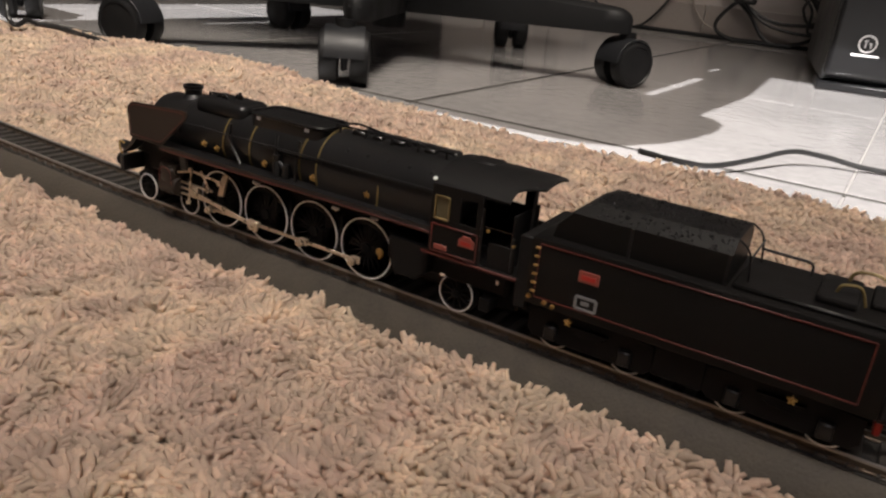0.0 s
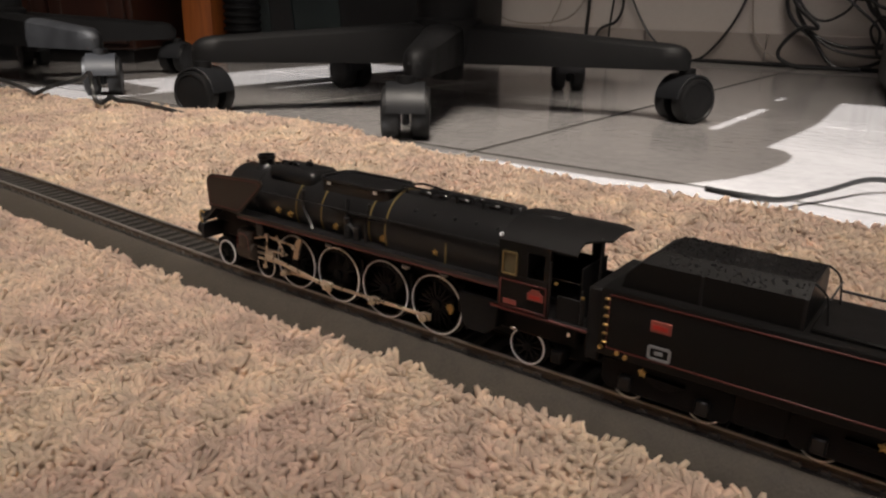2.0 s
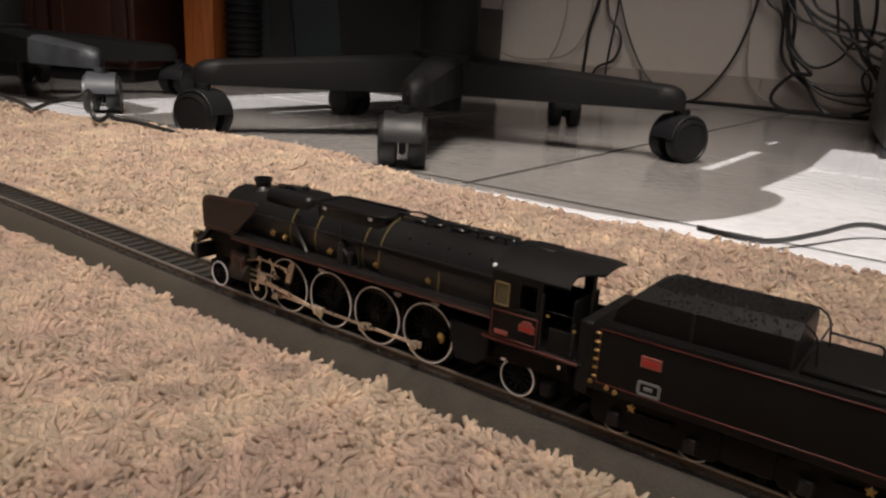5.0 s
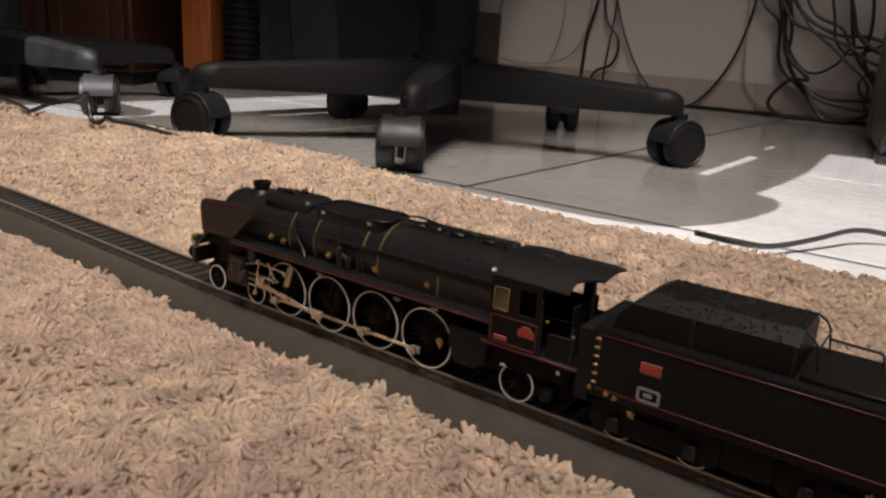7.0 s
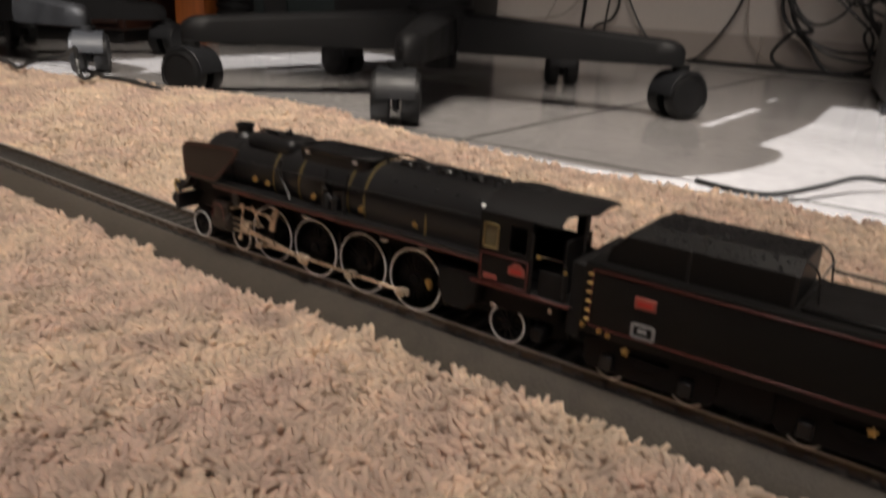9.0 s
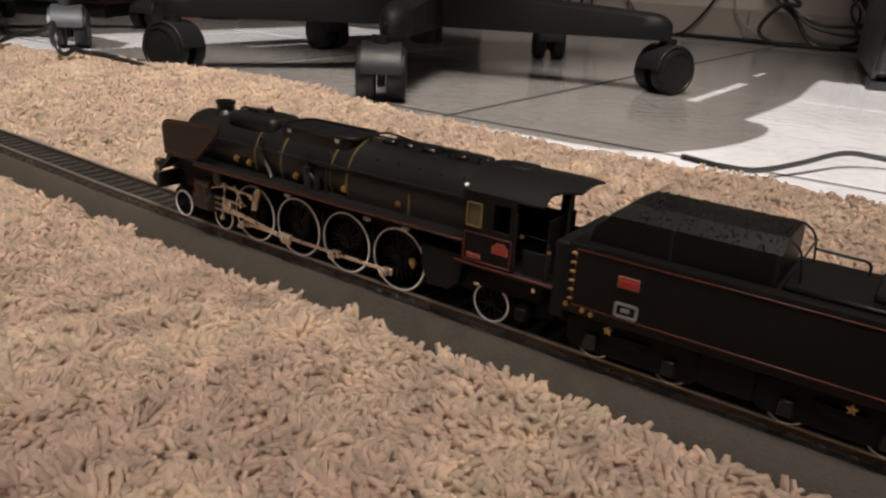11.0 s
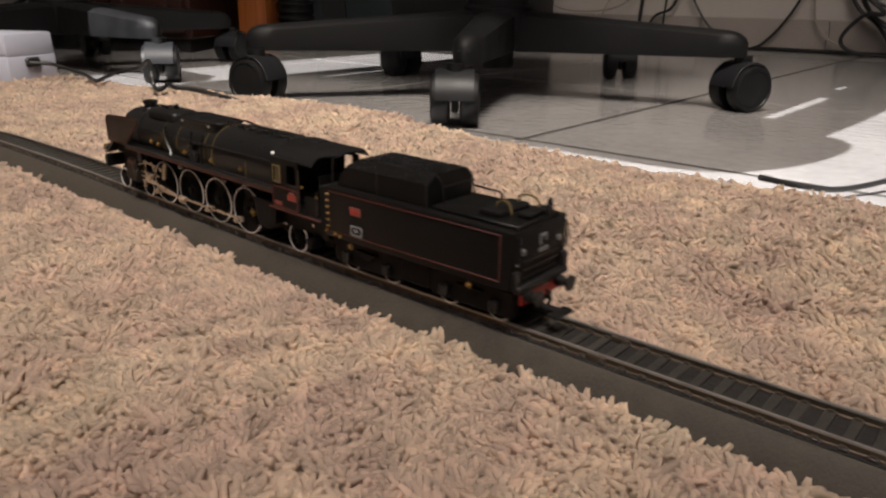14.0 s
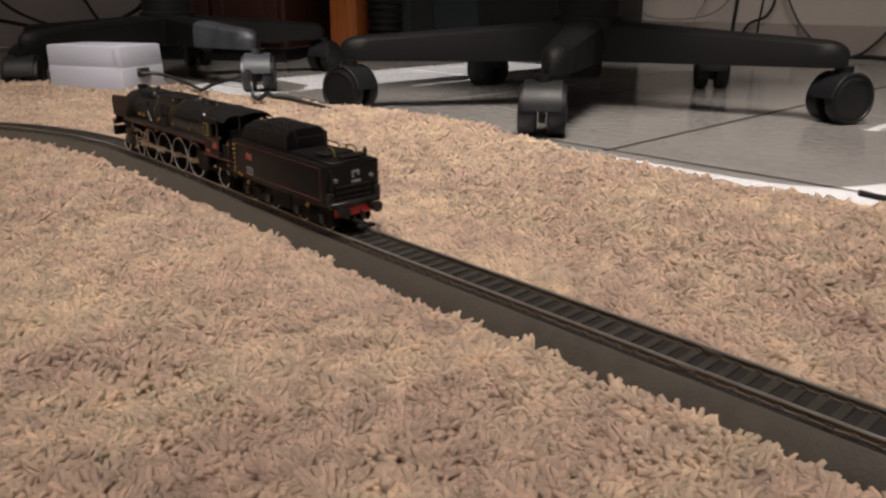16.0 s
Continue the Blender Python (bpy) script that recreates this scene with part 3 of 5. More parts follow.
def locomotive():
    ob = thing("steam_locomotive", "black model steam locomotive with white-rimmed wheels standing on the track", "locomotive")
    # boiler barrel, smokebox and firebox, along x
    bm = bmesh.new()
    ax = 0.0345
    turned(bm, [(0, -0.1135), (0.0085, -0.1135), (0.0108, -0.1122), (0.0116, -0.110), (0.0116, -0.0700), (0.0119, -0.0690), (0.0119, -0.0540), (0.0121, -0.0530), (0.0123, -0.0165), (0, -0.0165)], 40, pose(0, 0, ax) @ ALONG_X)
    part("boiler", bm, M_BLACK, ob)
    bm = bmesh.new()
    ring = [(0.0136 * math.sin(a), 0.0350 + 0.0130 * math.cos(a)) for a in np.linspace(-1.9, 1.9, 27)]
    ring = [(-0.0136, 0.0275)] + ring[0:] + [(0.0136, 0.0275)]
    ring = [(y, z) for y, z in ring if z > 0.0274]
    prism(bm, ring, -0.0204, 0.0300, "x")
    part("firebox", bm, M_BLACK, ob)
    # smokebox door
    bm = bmesh.new()
    turned(bm, [(0, -0.1160), (0.0030, -0.1158), (0.0070, -0.1146), (0.0086, -0.1134), (0, -0.1132)], 28, pose(0, 0, ax) @ ALONG_X)
    rod(bm, (-0.1175, 0, ax), (-0.115, 0, ax), 0.0009)
    part("smokebox_door", bm, M_BLACK, ob)
    # brass boiler bands
    for x, mat, r in ((-0.0930, M_BLACK, 0.01175), (-0.0685, M_DULLBRASS, 0.0121), (-0.0545, M_DULLBRASS, 0.0122), (-0.0296, M_DULLBRASS, 0.0124), (-0.0206, M_DULLBRASS, 0.0138)):
        bm = bmesh.new()
        turned(bm, [(r - 0.0006, -0.0004), (r, -0.0004), (r, 0.0004), (r - 0.0006, 0.0004)], 40, pose(x, 0, ax + (0.0006 if x > -0.02 else 0)) @ ALONG_X, closed=True)
        part("boiler_band", bm, mat, ob)
    # chimney
    bm = bmesh.new()
    turned(bm, [(0.0052, 0.0445), (0.0042, 0.0462), (0.0034, 0.0472), (0.0034, 0.0492), (0.0039, 0.0494), (0.0039, 0.0508), (0.0031, 0.0508), (0.0030, 0.0470), (0, 0.0470)], 24, pose(-0.0985, 0, 0))
    part("chimney", bm, M_BLACK, ob)
    # sand dome with valves
    bm = bmesh.new()
    box(bm, -0.0895, -0.0625, -0.0080, 0.0080, 0.0420, 0.0492, 0.0032, 4)
    part("sand_dome", bm, M_BLACK, ob)
    for x, h in ((-0.0815, 0.0014), (-0.0785, 0.0016), (-0.0745, 0.0022), (-0.0728, 0.0030)):
        bm = bmesh.new()
        turned(bm, [(0, 0), (0.0010, 0), (0.0010, h * 0.6), (0.0005, h * 0.7), (0.0005, h), (0, h)], 10, pose(x, -0.0018 if x < -0.076 else 0.001, 0.0489))
        part("safety_valve", bm, M_BLACK, ob)
    bm = bmesh.new()
    tube(bm, [(-0.0850, -0.003, 0.0489), (-0.0850, -0.003, 0.0502), (-0.0800, -0.003, 0.0506), (-0.0760, -0.003, 0.0502), (-0.0760, -0.003, 0.0489)], 0.00045, 6, 4)
    part("valve_pipe", bm, M_BLACK, ob)
    # long top casing (feedwater heater and dome cover)
    def tub(x0, x1, w, r):
        return [(cx + sgn * r * math.cos(a), sy * (w - r) + r * math.sin(a)) for cx, sgn, sy, a in
                [(x1 - r, 1, -1, -math.pi / 2 + k * math.pi / 8) for k in range(5)] + [(x1 - r, 1, 1, k * math.pi / 8) for k in range(5)]
                + [(x0 + r, -1, 1, math.pi / 2 - k * math.pi / 8) for k in range(5)] + [(x0 + r, -1, -1, -k * math.pi / 8) for k in range(5)]]
    bm = bmesh.new()
    prism(bm, tub(-0.0590, -0.0230, 0.0080, 0.0040), 0.0425, 0.0480, "z", 0.0007)
    part("top_casing", bm, M_BLACK, ob)
    bm = bmesh.new()
    rim = tub(-0.0593, -0.0227, 0.0083, 0.0043)
    tube(bm, [(x, y, 0.0482) for x, y in rim + rim[:1]], 0.0007, 8, 0)
    part("casing_rim", bm, M_BLACK, ob)
    for x in (-0.0535, -0.0300):
        bm = bmesh.new()
        box(bm, x - 0.0009, x + 0.0009, -0.0084, -0.0079, 0.0462, 0.0478)
        part("white_marker", bm, M_WHITE, ob)
    # pipes and handrail on the near and far flanks
    for side in (-1, 1):
        bm = bmesh.new()
        pts = [(-0.110, side * 0.0124, 0.0385), (-0.06, side * 0.0130, 0.0390), (-0.02, side * 0.0135, 0.0395), (0.029, side * 0.0138, 0.0400)]
        tube(bm, pts, 0.00035, 6, 3)
        for x in (-0.105, -0.08, -0.055, -0.03, -0.005, 0.02):
            rod(bm, (x, side * 0.011, 0.0388), (x, side * 0.0134, 0.0392), 0.0004, 6)
        part("handrail", bm, M_BLACK, ob)
        bm = bmesh.new()
        tube(bm, [(-0.064, side * 0.0118, 0.0430), (-0.064, side * 0.0126, 0.0370), (-0.060, side * 0.0128, 0.0315), (-0.058, side * 0.0135, 0.0290)], 0.0007, 6, 4)
        tube(bm, [(-0.041, side * 0.0112, 0.0432), (-0.040, side * 0.0128, 0.0365), (-0.036, side * 0.0130, 0.0320), (-0.036, side * 0.0138, 0.0290)], 0.0007, 6, 4)
        tube(bm, [(-0.030, side * 0.0114, 0.0432), (-0.0305, side * 0.0130, 0.0360), (-0.030, side * 0.0136, 0.0290)], 0.0005, 6, 4)
        tube(bm, [(-0.047, side * 0.0122, 0.0385), (-0.032, side * 0.0126, 0.0378), (-0.018, side * 0.0130, 0.0385)], 0.0005, 6, 4)
        part("steam_pipe", bm, M_BLACK, ob)
        # air pump and boxes between barrel and running board
        bm = bmesh.new()
        turned(bm, [(0, 0), (0.0016, 0), (0.0016, 0.005), (0.0012, 0.0056), (0.0016, 0.0062), (0.0016, 0.008), (0, 0.008)], 14, pose(-0.0395, side * 0.0128, 0.0288))
        turned(bm, [(0, 0), (0.0013, 0), (0.0013, 0.005), (0, 0.0056)], 12, pose(-0.0350, side * 0.0130, 0.0288))
        part("air_pump", bm, M_BLACK, ob)
        for x, z in ((-0.0775, 0.0330), (-0.0705, 0.0325), (-0.0455, 0.0322), (-0.0222, 0.0322), (0.0018, 0.0322)):
            bm = bmesh.new()
            star_clip(bm, x, side * 0.0132, z, side)
            rod(bm, (x, side * 0.0118, z), (x, side * 0.0130, z), 0.0005, 6)
            part("brass_fitting", bm, M_BRASS, ob)
        bm = bmesh.new()
        tube(bm, [(0.0062, side * 0.0132, 0.0365), (0.0064, side * 0.0136, 0.034), (0.0062, side * 0.0136, 0.0290)], 0.0004, 6, 4)
        part("drain_pipe", bm, M_DULLBRASS, ob)
    # top gear on the firebox
    bm = bmesh.new()
    box(bm, -0.0150, 0.0255, 0.0015, 0.0075, 0.0455, 0.0487, 0.0012, 2)
    box(bm, -0.0205, -0.0160, -0.0020, 0.0020, 0.0455, 0.0480, 0.0008, 1)
    tube(bm, [(-0.0215, 0.004, 0.0492), (-0.016, 0.004, 0.0500), (-0.006, 0.004, 0.0488), (-0.004, 0.004, 0.0480)], 0.0004, 6, 4)
    part("firebox_casing", bm, M_BLACK, ob)
    for x, y, h in ((0.0085, 0.0, 0.0028), (0.0100, 0.002, 0.0024), (0.0260, 0.001, 0.0020)):
        bm = bmesh.new()
        turned(bm, [(0, 0), (0.0009, 0), (0.0011, h * 0.5), (0.0006, h * 0.8), (0, h)], 10, pose(x, y, 0.0476))
        part("whistle", bm, M_BLACK, ob)
    for i in range(5):
        bm = bmesh.new()
        turned(bm, [(0, 0), (0.0008, 0), (0.0006, 0.0006), (0, 0.0007)], 8, pose(-0.010 + 0.0085 * i, -0.0095, 0.0441, 45))
        part("washout_plug", bm, M_BLACK, ob)
    bm = bmesh.new()
    tube(bm, [(-0.0210, -0.0030, 0.0490), (-0.0195, -0.0030, 0.0500), (-0.0050, -0.0030, 0.0502), (0.0120, -0.0030, 0.0502), (0.0270, -0.0030, 0.0500)], 0.0004, 6, 3)
    for x in (-0.0190, -0.0080, 0.0030, 0.0140, 0.0250):
        rod(bm, (x, -0.0030, 0.0470), (x, -0.0030, 0.0502), 0.00045, 6)
    part("top_rail", bm, M_BLACK, ob)
    for x, w in ((-0.0120, 0.0030), (-0.0040, 0.0022), (0.0045, 0.0030), (0.0175, 0.0024)):
        bm = bmesh.new()
        box(bm, x - w, x + w, -0.0022, 0.0012, 0.0470, 0.0492, 0.0006, 1)
        part("top_fitting", bm, M_BLACK, ob)
    # smoke deflectors
    out = [(-0.1175, 0.0285), (-0.1183, 0.0385), (-0.1178, 0.0407), (-0.1163, 0.0423), (-0.1138, 0.0431), (-0.0850, 0.0447), (-0.0830, 0.0445), (-0.0823, 0.0434), (-0.0832, 0.0416), (-0.0965, 0.0295), (-0.0990, 0.0285)]
    for side in (-1, 1):
        bm = bmesh.new()
        prism(bm, out, side * 0.0163, side * 0.0170, "y", 0.0001)
        d = part("smoke_deflector", bm, M_DEFLECT, ob, "brown-black smoke deflector plate with red lining")
        bm = bmesh.new()
        c = Vector((-0.103, 0.0368))
        inner = [(c.x + (x - c.x) * 0.92, c.y + (z - c.y) * 0.86) for x, z in out]
        outline_strip(bm, inner, side * 0.01712, 0.00045, 0.0002)
        part("lining", bm, M_RED, d, "thin red lining")
        bm = bmesh.new()
        for x in (-0.112, -0.094):
            rod(bm, (x, side * 0.0105, 0.0395), (x, side * 0.0164, 0.0405), 0.0005, 6)
        part("bracket", bm, M_BLACK, d)
    # running boards with red-edged valance
    for side in (-1, 1):
        bm = bmesh.new()
        prism(bm, [(-0.1000, 0.0272), (-0.1000, 0.0286), (0.0300, 0.0293), (0.0300, 0.0268), (-0.1000, 0.0262)], side * 0.0100, side * 0.0166, "y", 0.0001)
        r = part("running_board", bm, M_BLACK, ob)
        bm = bmesh.new()
        bar(bm, -0.0995, 0.0268, 0.0295, 0.0274, side * 0.0167, 0.00065, 0.0002)
        part("lining", bm, M_RED, r, "thin red lining")
        # steps down to the front beam
        bm = bmesh.new()
        prism(bm, [(-0.1185, 0.0285), (-0.1000, 0.0285), (-0.1000, 0.0274), (-0.1160, 0.0274), (-0.1200, 0.0235), (-0.1250, 0.0198), (-0.1262, 0.0205), (-0.1206, 0.0245)], side * 0.0095, side * 0.0150, "y", 0.0001)
        part("front_step", bm, M_BLACK, ob)
    # main frame
    bm = bmesh.new()
    box(bm, -0.1255, 0.0500, -0.0058, 0.0058, 0.0060, 0.0240, 0.0005, 1)
    box(bm, -0.1160, -0.0940, -0.0098, 0.0098, 0.0140, 0.0265, 0.0010, 1)
    box(bm, 0.0090, 0.0560, -0.0105, 0.0105, 0.0105, 0.0215, 0.0012, 1)
    box(bm, -0.0960, 0.0120, -0.0064, 0.0064, 0.0225, 0.0268, 0.0005, 1)
    part("main_frame", bm, M_CHASSIS, ob)
    bm = bmesh.new()
    box(bm, -0.1262, -0.1000, -0.0088, 0.0088, 0.0195, 0.0262, 0.0008, 1)
    part("front_platform", bm, M_CHASSIS, ob)
    # front beam, buffers, coupling, lamps
    bm = bmesh.new()
    box(bm, -0.1277, -0.1255, -0.0155, 0.0155, 0.0115, 0.0185, 0.0004, 1)
    part("front_beam", bm, M_BLACK, ob)
    for side in (-1, 1):
        bm = bmesh.new()
        turned(bm, [(0, 0), (0.0030, 0), (0.0032, 0.0006), (0.0014, 0.0009), (0.0014, 0.0028), (0.0021, 0.0030), (0.0024, 0.0058), (0, 0.0058)], 18, pose(-0.1335, side * 0.0100, 0.0145) @ ALONG_X)
        part("buffer", bm, M_BLACK, ob)
        bm = bmesh.new()
        turned(bm, [(0, 0), (0.0019, 0), (0.0021, 0.0004), (0.0021, 0.0028), (0.0012, 0.0034), (0, 0.0034)], 16, pose(-0.1300, side * 0.0112, 0.0215) @ ALONG_X)
        l = part("headlamp", bm, M_BLACK, ob)
        bm = bmesh.new()
        turned(bm, [(0.0014, -0.0003), (0.0021, -0.0003), (0.0021, 0.0004), (0.0014, 0.0004)], 16, pose(-0.1302, side * 0.0112, 0.0215) @ ALONG_X, closed=True)
        part("rim", bm, M_STEEL, l, "bright lamp ring")
        bm = bmesh.new()
        tube(bm, [(-0.1275, side * 0.0140, 0.0183), (-0.1283, side * 0.0146, 0.0212), (-0.1277, side * 0.0146, 0.0240), (-0.1255, side * 0.0142, 0.0235)], 0.0004, 6, 4)
        part("grab_rail", bm, M_BRASS, ob)
    bm = bmesh.new()
    box(bm, -0.1350, -0.1265, -0.0016, 0.0016, 0.0045, 0.0068, 0.0005, 1)
    box(bm, -0.1250, -0.1140, -0.0075, 0.0075, 0.0070, 0.0110, 0.0006, 1)
    part("front_coupling", bm, M_CHASSIS, ob)
    # outside cylinders
    for side in (-1, 1):
        bm = bmesh.new()
        turned(bm, [(0, -0.0050), (0.0034, -0.0050), (0.0039, -0.0045), (0.0039, 0.0045), (0.0034, 0.0050), (0, 0.0050)], 20, pose(-0.0975, side * 0.0128, GUIDE_Z) @ ALONG_X)
        turned(bm, [(0, -0.0048), (0.0024, -0.0048), (0.0024, 0.0048), (0, 0.0048)], 16, pose(-0.0975, side * 0.0128, 0.0186) @ ALONG_X)
        box(bm, -0.1016, -0.0934, side * 0.0128 - 0.0034, side * 0.0128 + 0.0034, 0.0082, 0.0200, 0.0022, 3)
        c = part("cylinder", bm, M_DEFLECT, ob, "dark brown cylinder casing with red edge")
        bm = bmesh.new()
        outline_strip(bm, [(-0.1012, 0.0110), (-0.1008, 0.0180), (-0.0990, 0.0196), (-0.0960, 0.0196), (-0.0942, 0.0180), (-0.0938, 0.0110)], side * 0.0164, 0.0006, 0.0002)
        part("lining", bm, M_RED, c, "thin red lining")
        bm = bmesh.new()
        box(bm, -0.0935, -0.0745, side * 0.0125 - 0.0006, side * 0.0125 + 0.0006, GUIDE_Z + 0.0020, GUIDE_Z + 0.0028, 0.0002, 1)
        box(bm, -0.0935, -0.0745, side * 0.0125 - 0.0006, side * 0.0125 + 0.0006, GUIDE_Z - 0.0028, GUIDE_Z - 0.0020, 0.0002, 1)
        part("slide_bar", bm, M_ROD, ob)
        bm = bmesh.new()
        bar(bm, -0.0865, 0.0070, -0.0840, 0.0215, side * 0.0142, 0.0008, 0.0006)
        bar(bm, -0.0790, 0.0220, -0.0745, 0.0150, side * 0.0140, 0.0010, 0.0006)
        bar(bm, -0.0930, 0.0182, -0.0840, 0.0206, side * 0.0138, 0.0008, 0.0006)
        bar(bm, -0.0845, 0.0206, -0.0680, 0.0195, side * 0.0138, 0.0009, 0.0006)
        for x, z in ((-0.0840, 0.0212), (-0.0745, 0.0152), (-0.0860, 0.0075), (-0.0680, 0.0195)):
            turned(bm, [(0, 0), (0.0010, 0), (0.0010, 0.0010), (0, 0.0010)], 10, pose(x, side * 0.0140 - 0.0002, z, 90 if side < 0 else -90))
        part("valve_gear", bm, M_ROD, ob)
        bm = bmesh.new()
        prism(bm, [(-0.0700, 0.0140), (-0.0680, 0.0215), (-0.0660, 0.0235), (-0.0640, 0.0232), (-0.0655, 0.0200), (-0.0672, 0.0140)], side * 0.0128, side * 0.0137, "y", 0.0001)
        part("expansion_link", bm, M_ROD, ob)
        bm = bmesh.new()
        box(bm, -0.0895, -0.0850, side * 0.0120, side * 0.0158, 0.0205, 0.0262, 0.0006, 1)
        turned(bm, [(0, 0), (0.0012, 0), (0.0012, 0.0012), (0, 0.0014)], 10, pose(-0.0872, side * 0.0140, 0.0240))
        part("lubricator", bm, M_BLACK, ob)
        # coupling rod, joined in its own space about the rear crank pin
        bm = bmesh.new()
        y = side * 0.0122
        bar(bm, -0.0723, 0, 0, 0, y, 0.0012, 0.0007)
        for i in range(4):
            x = -0.0241 * i
            turned(bm, [(0, 0), (0.0013, 0), (0.0015, 0.0003), (0.0015, 0.0014), (0.0009, 0.0017), (0.0009, 0.0024), (0, 0.0024)], 14, pose(x, y - 0.0006 * side * -1 - (0.0006 if side < 0 else 0) + (0.0 if side < 0 else -0.0012), 0, 90 if side < 0 else -90))
            box(bm, x - 0.0019, x + 0.0019, y - 0.0006, y + 0.0006, -0.0013, 0.0013, 0.0002, 1)
        RODS.append((part("coupling_rod", bm, M_ROD, ob), "coupling", side))
        # connecting rod about the second axle's crank pin
        bm = bmesh.new()
        y = side * 0.0138
        bar(bm, -ROD_LENGTH, 0, 0, 0, y, 0.0016, 0.0008)
        box(bm, -0.0024, 0.0024, y - 0.0007, y + 0.0007, -0.0021, 0.0021, 0.0004, 1)
        turned(bm, [(0, -0.0008), (0.0012, -0.0008), (0.0012, 0.0008), (0, 0.0008)], 12, pose(0, y + side * 0.0004, 0, 90))
        turned(bm, [(0, -0.0006), (0.0013, -0.0006), (0.0013, 0.0006), (0, 0.0006)], 12, pose(-ROD_LENGTH, y, 0, 90))
        RODS.append((part("connecting_rod", bm, M_ROD, ob), "connecting", side))
        bm = bmesh.new()
        y = side * 0.0125
        box(bm, -0.0022, 0.0022, y - 0.0010, y + 0.0010, -0.0022, 0.0022, 0.0003, 1)
        rod(bm, (-0.0200, y, 0), (-0.002, y, 0), 0.0006, 8)
        RODS.append((part("crosshead", bm, M_ROD, ob), "crosshead", side))
        # brass crank disc on the rear axle end, brackets, steel domes added for glints
        for x, z in ((-0.0480, 0.0238), (-0.0100, 0.0238), (0.0065, 0.0245)):
            bm = bmesh.new()
            turned(bm, [(0, -0.0012), (0.0010, -0.0010), (0.0014, -0.0003), (0.0013, 0.0005), (0.0008, 0.0011), (0, 0.0013)], 16, pose(x, side * 0.0146, z + 0.0010) @ Matrix.Diagonal((1.35, 1, 0.9, 1)))
            part("glint_dome", bm, M_STEEL, ob)
        bm = bmesh.new()
        turned(bm, [(0, 0), (0.0013, 0), (0.0015, 0.0006), (0.0007, 0.0012), (0, 0.0012)], 12, pose(0.0078, side * 0.0120, 0.0130, 90 if side < 0 else -90))
        box(bm, 0.0074, 0.0082, min(side * 0.0105, side * 0.0125), max(side * 0.0105, side * 0.0125), 0.0105, 0.0128)
        part("sand_pipe_fitting", bm, M_BRASS, ob)
        # brake hangers, ash pan
        for x in (-0.0362, -0.0121, 0.0125):
            bm = bmesh.new()
            bar(bm, x, 0.0050, x, 0.0200, side * 0.0085, 0.0012, 0.0014)
            part("brake_hanger", bm, M_CHASSIS, ob)
        bm = bmesh.new()
        prism(bm, [(0.0130, 0.0215), (0.0290, 0.0215), (0.0280, 0.0120), (0.0240, 0.0085), (0.0160, 0.0085), (0.0140, 0.0120)], side * 0.0090, side * 0.0148, "y", 0.0004)
        part("ash_pan", bm, M_CHASSIS, ob)
        # trailing truck frame
        bm = bmesh.new()
        prism(bm, [(0.0300, 0.0165), (0.0560, 0.0165), (0.0580, 0.0060), (0.0480, 0.0050), (0.0450, 0.0110), (0.0330, 0.0110)], side * 0.0048, side * 0.0070, "y", 0.0002)
        box(bm, 0.0480, 0.0520, min(side * 0.0068, side * 0.0140), max(side * 0.0068, side * 0.0140), 0.0055, 0.0100, 0.0005, 1)
        part("trailing_truck", bm, M_CHASSIS, ob)
        bm = bmesh.new()
        box(bm, 0.0537, 0.0550, side * 0.0146 - 0.0005, side * 0.0146 + 0.0005, 0.0165, 0.0182, 0.0002, 1)
        box(bm, 0.0330, 0.0352, side * 0.0135 - 0.0005, side * 0.0135 + 0.0005, 0.0128, 0.0140, 0.0002, 1)
        part("cab_step_pipe", bm, M_STEEL, ob)
    # wheels
    for side in (-1, 1):
        for i in range(4):
            wheel(ob, -0.0241 * i, side, 0.0112, 18)
        wheel(ob, -0.1172, side, 0.0056, 10, "leading_wheel", False)
        wheel(ob, -0.0912, side, 0.0056, 10, "leading_wheel", False)
        wheel(ob, 0.0375, side, 0.0065, 11, "trailing_wheel", False)
    part_cab(ob)
    return ob


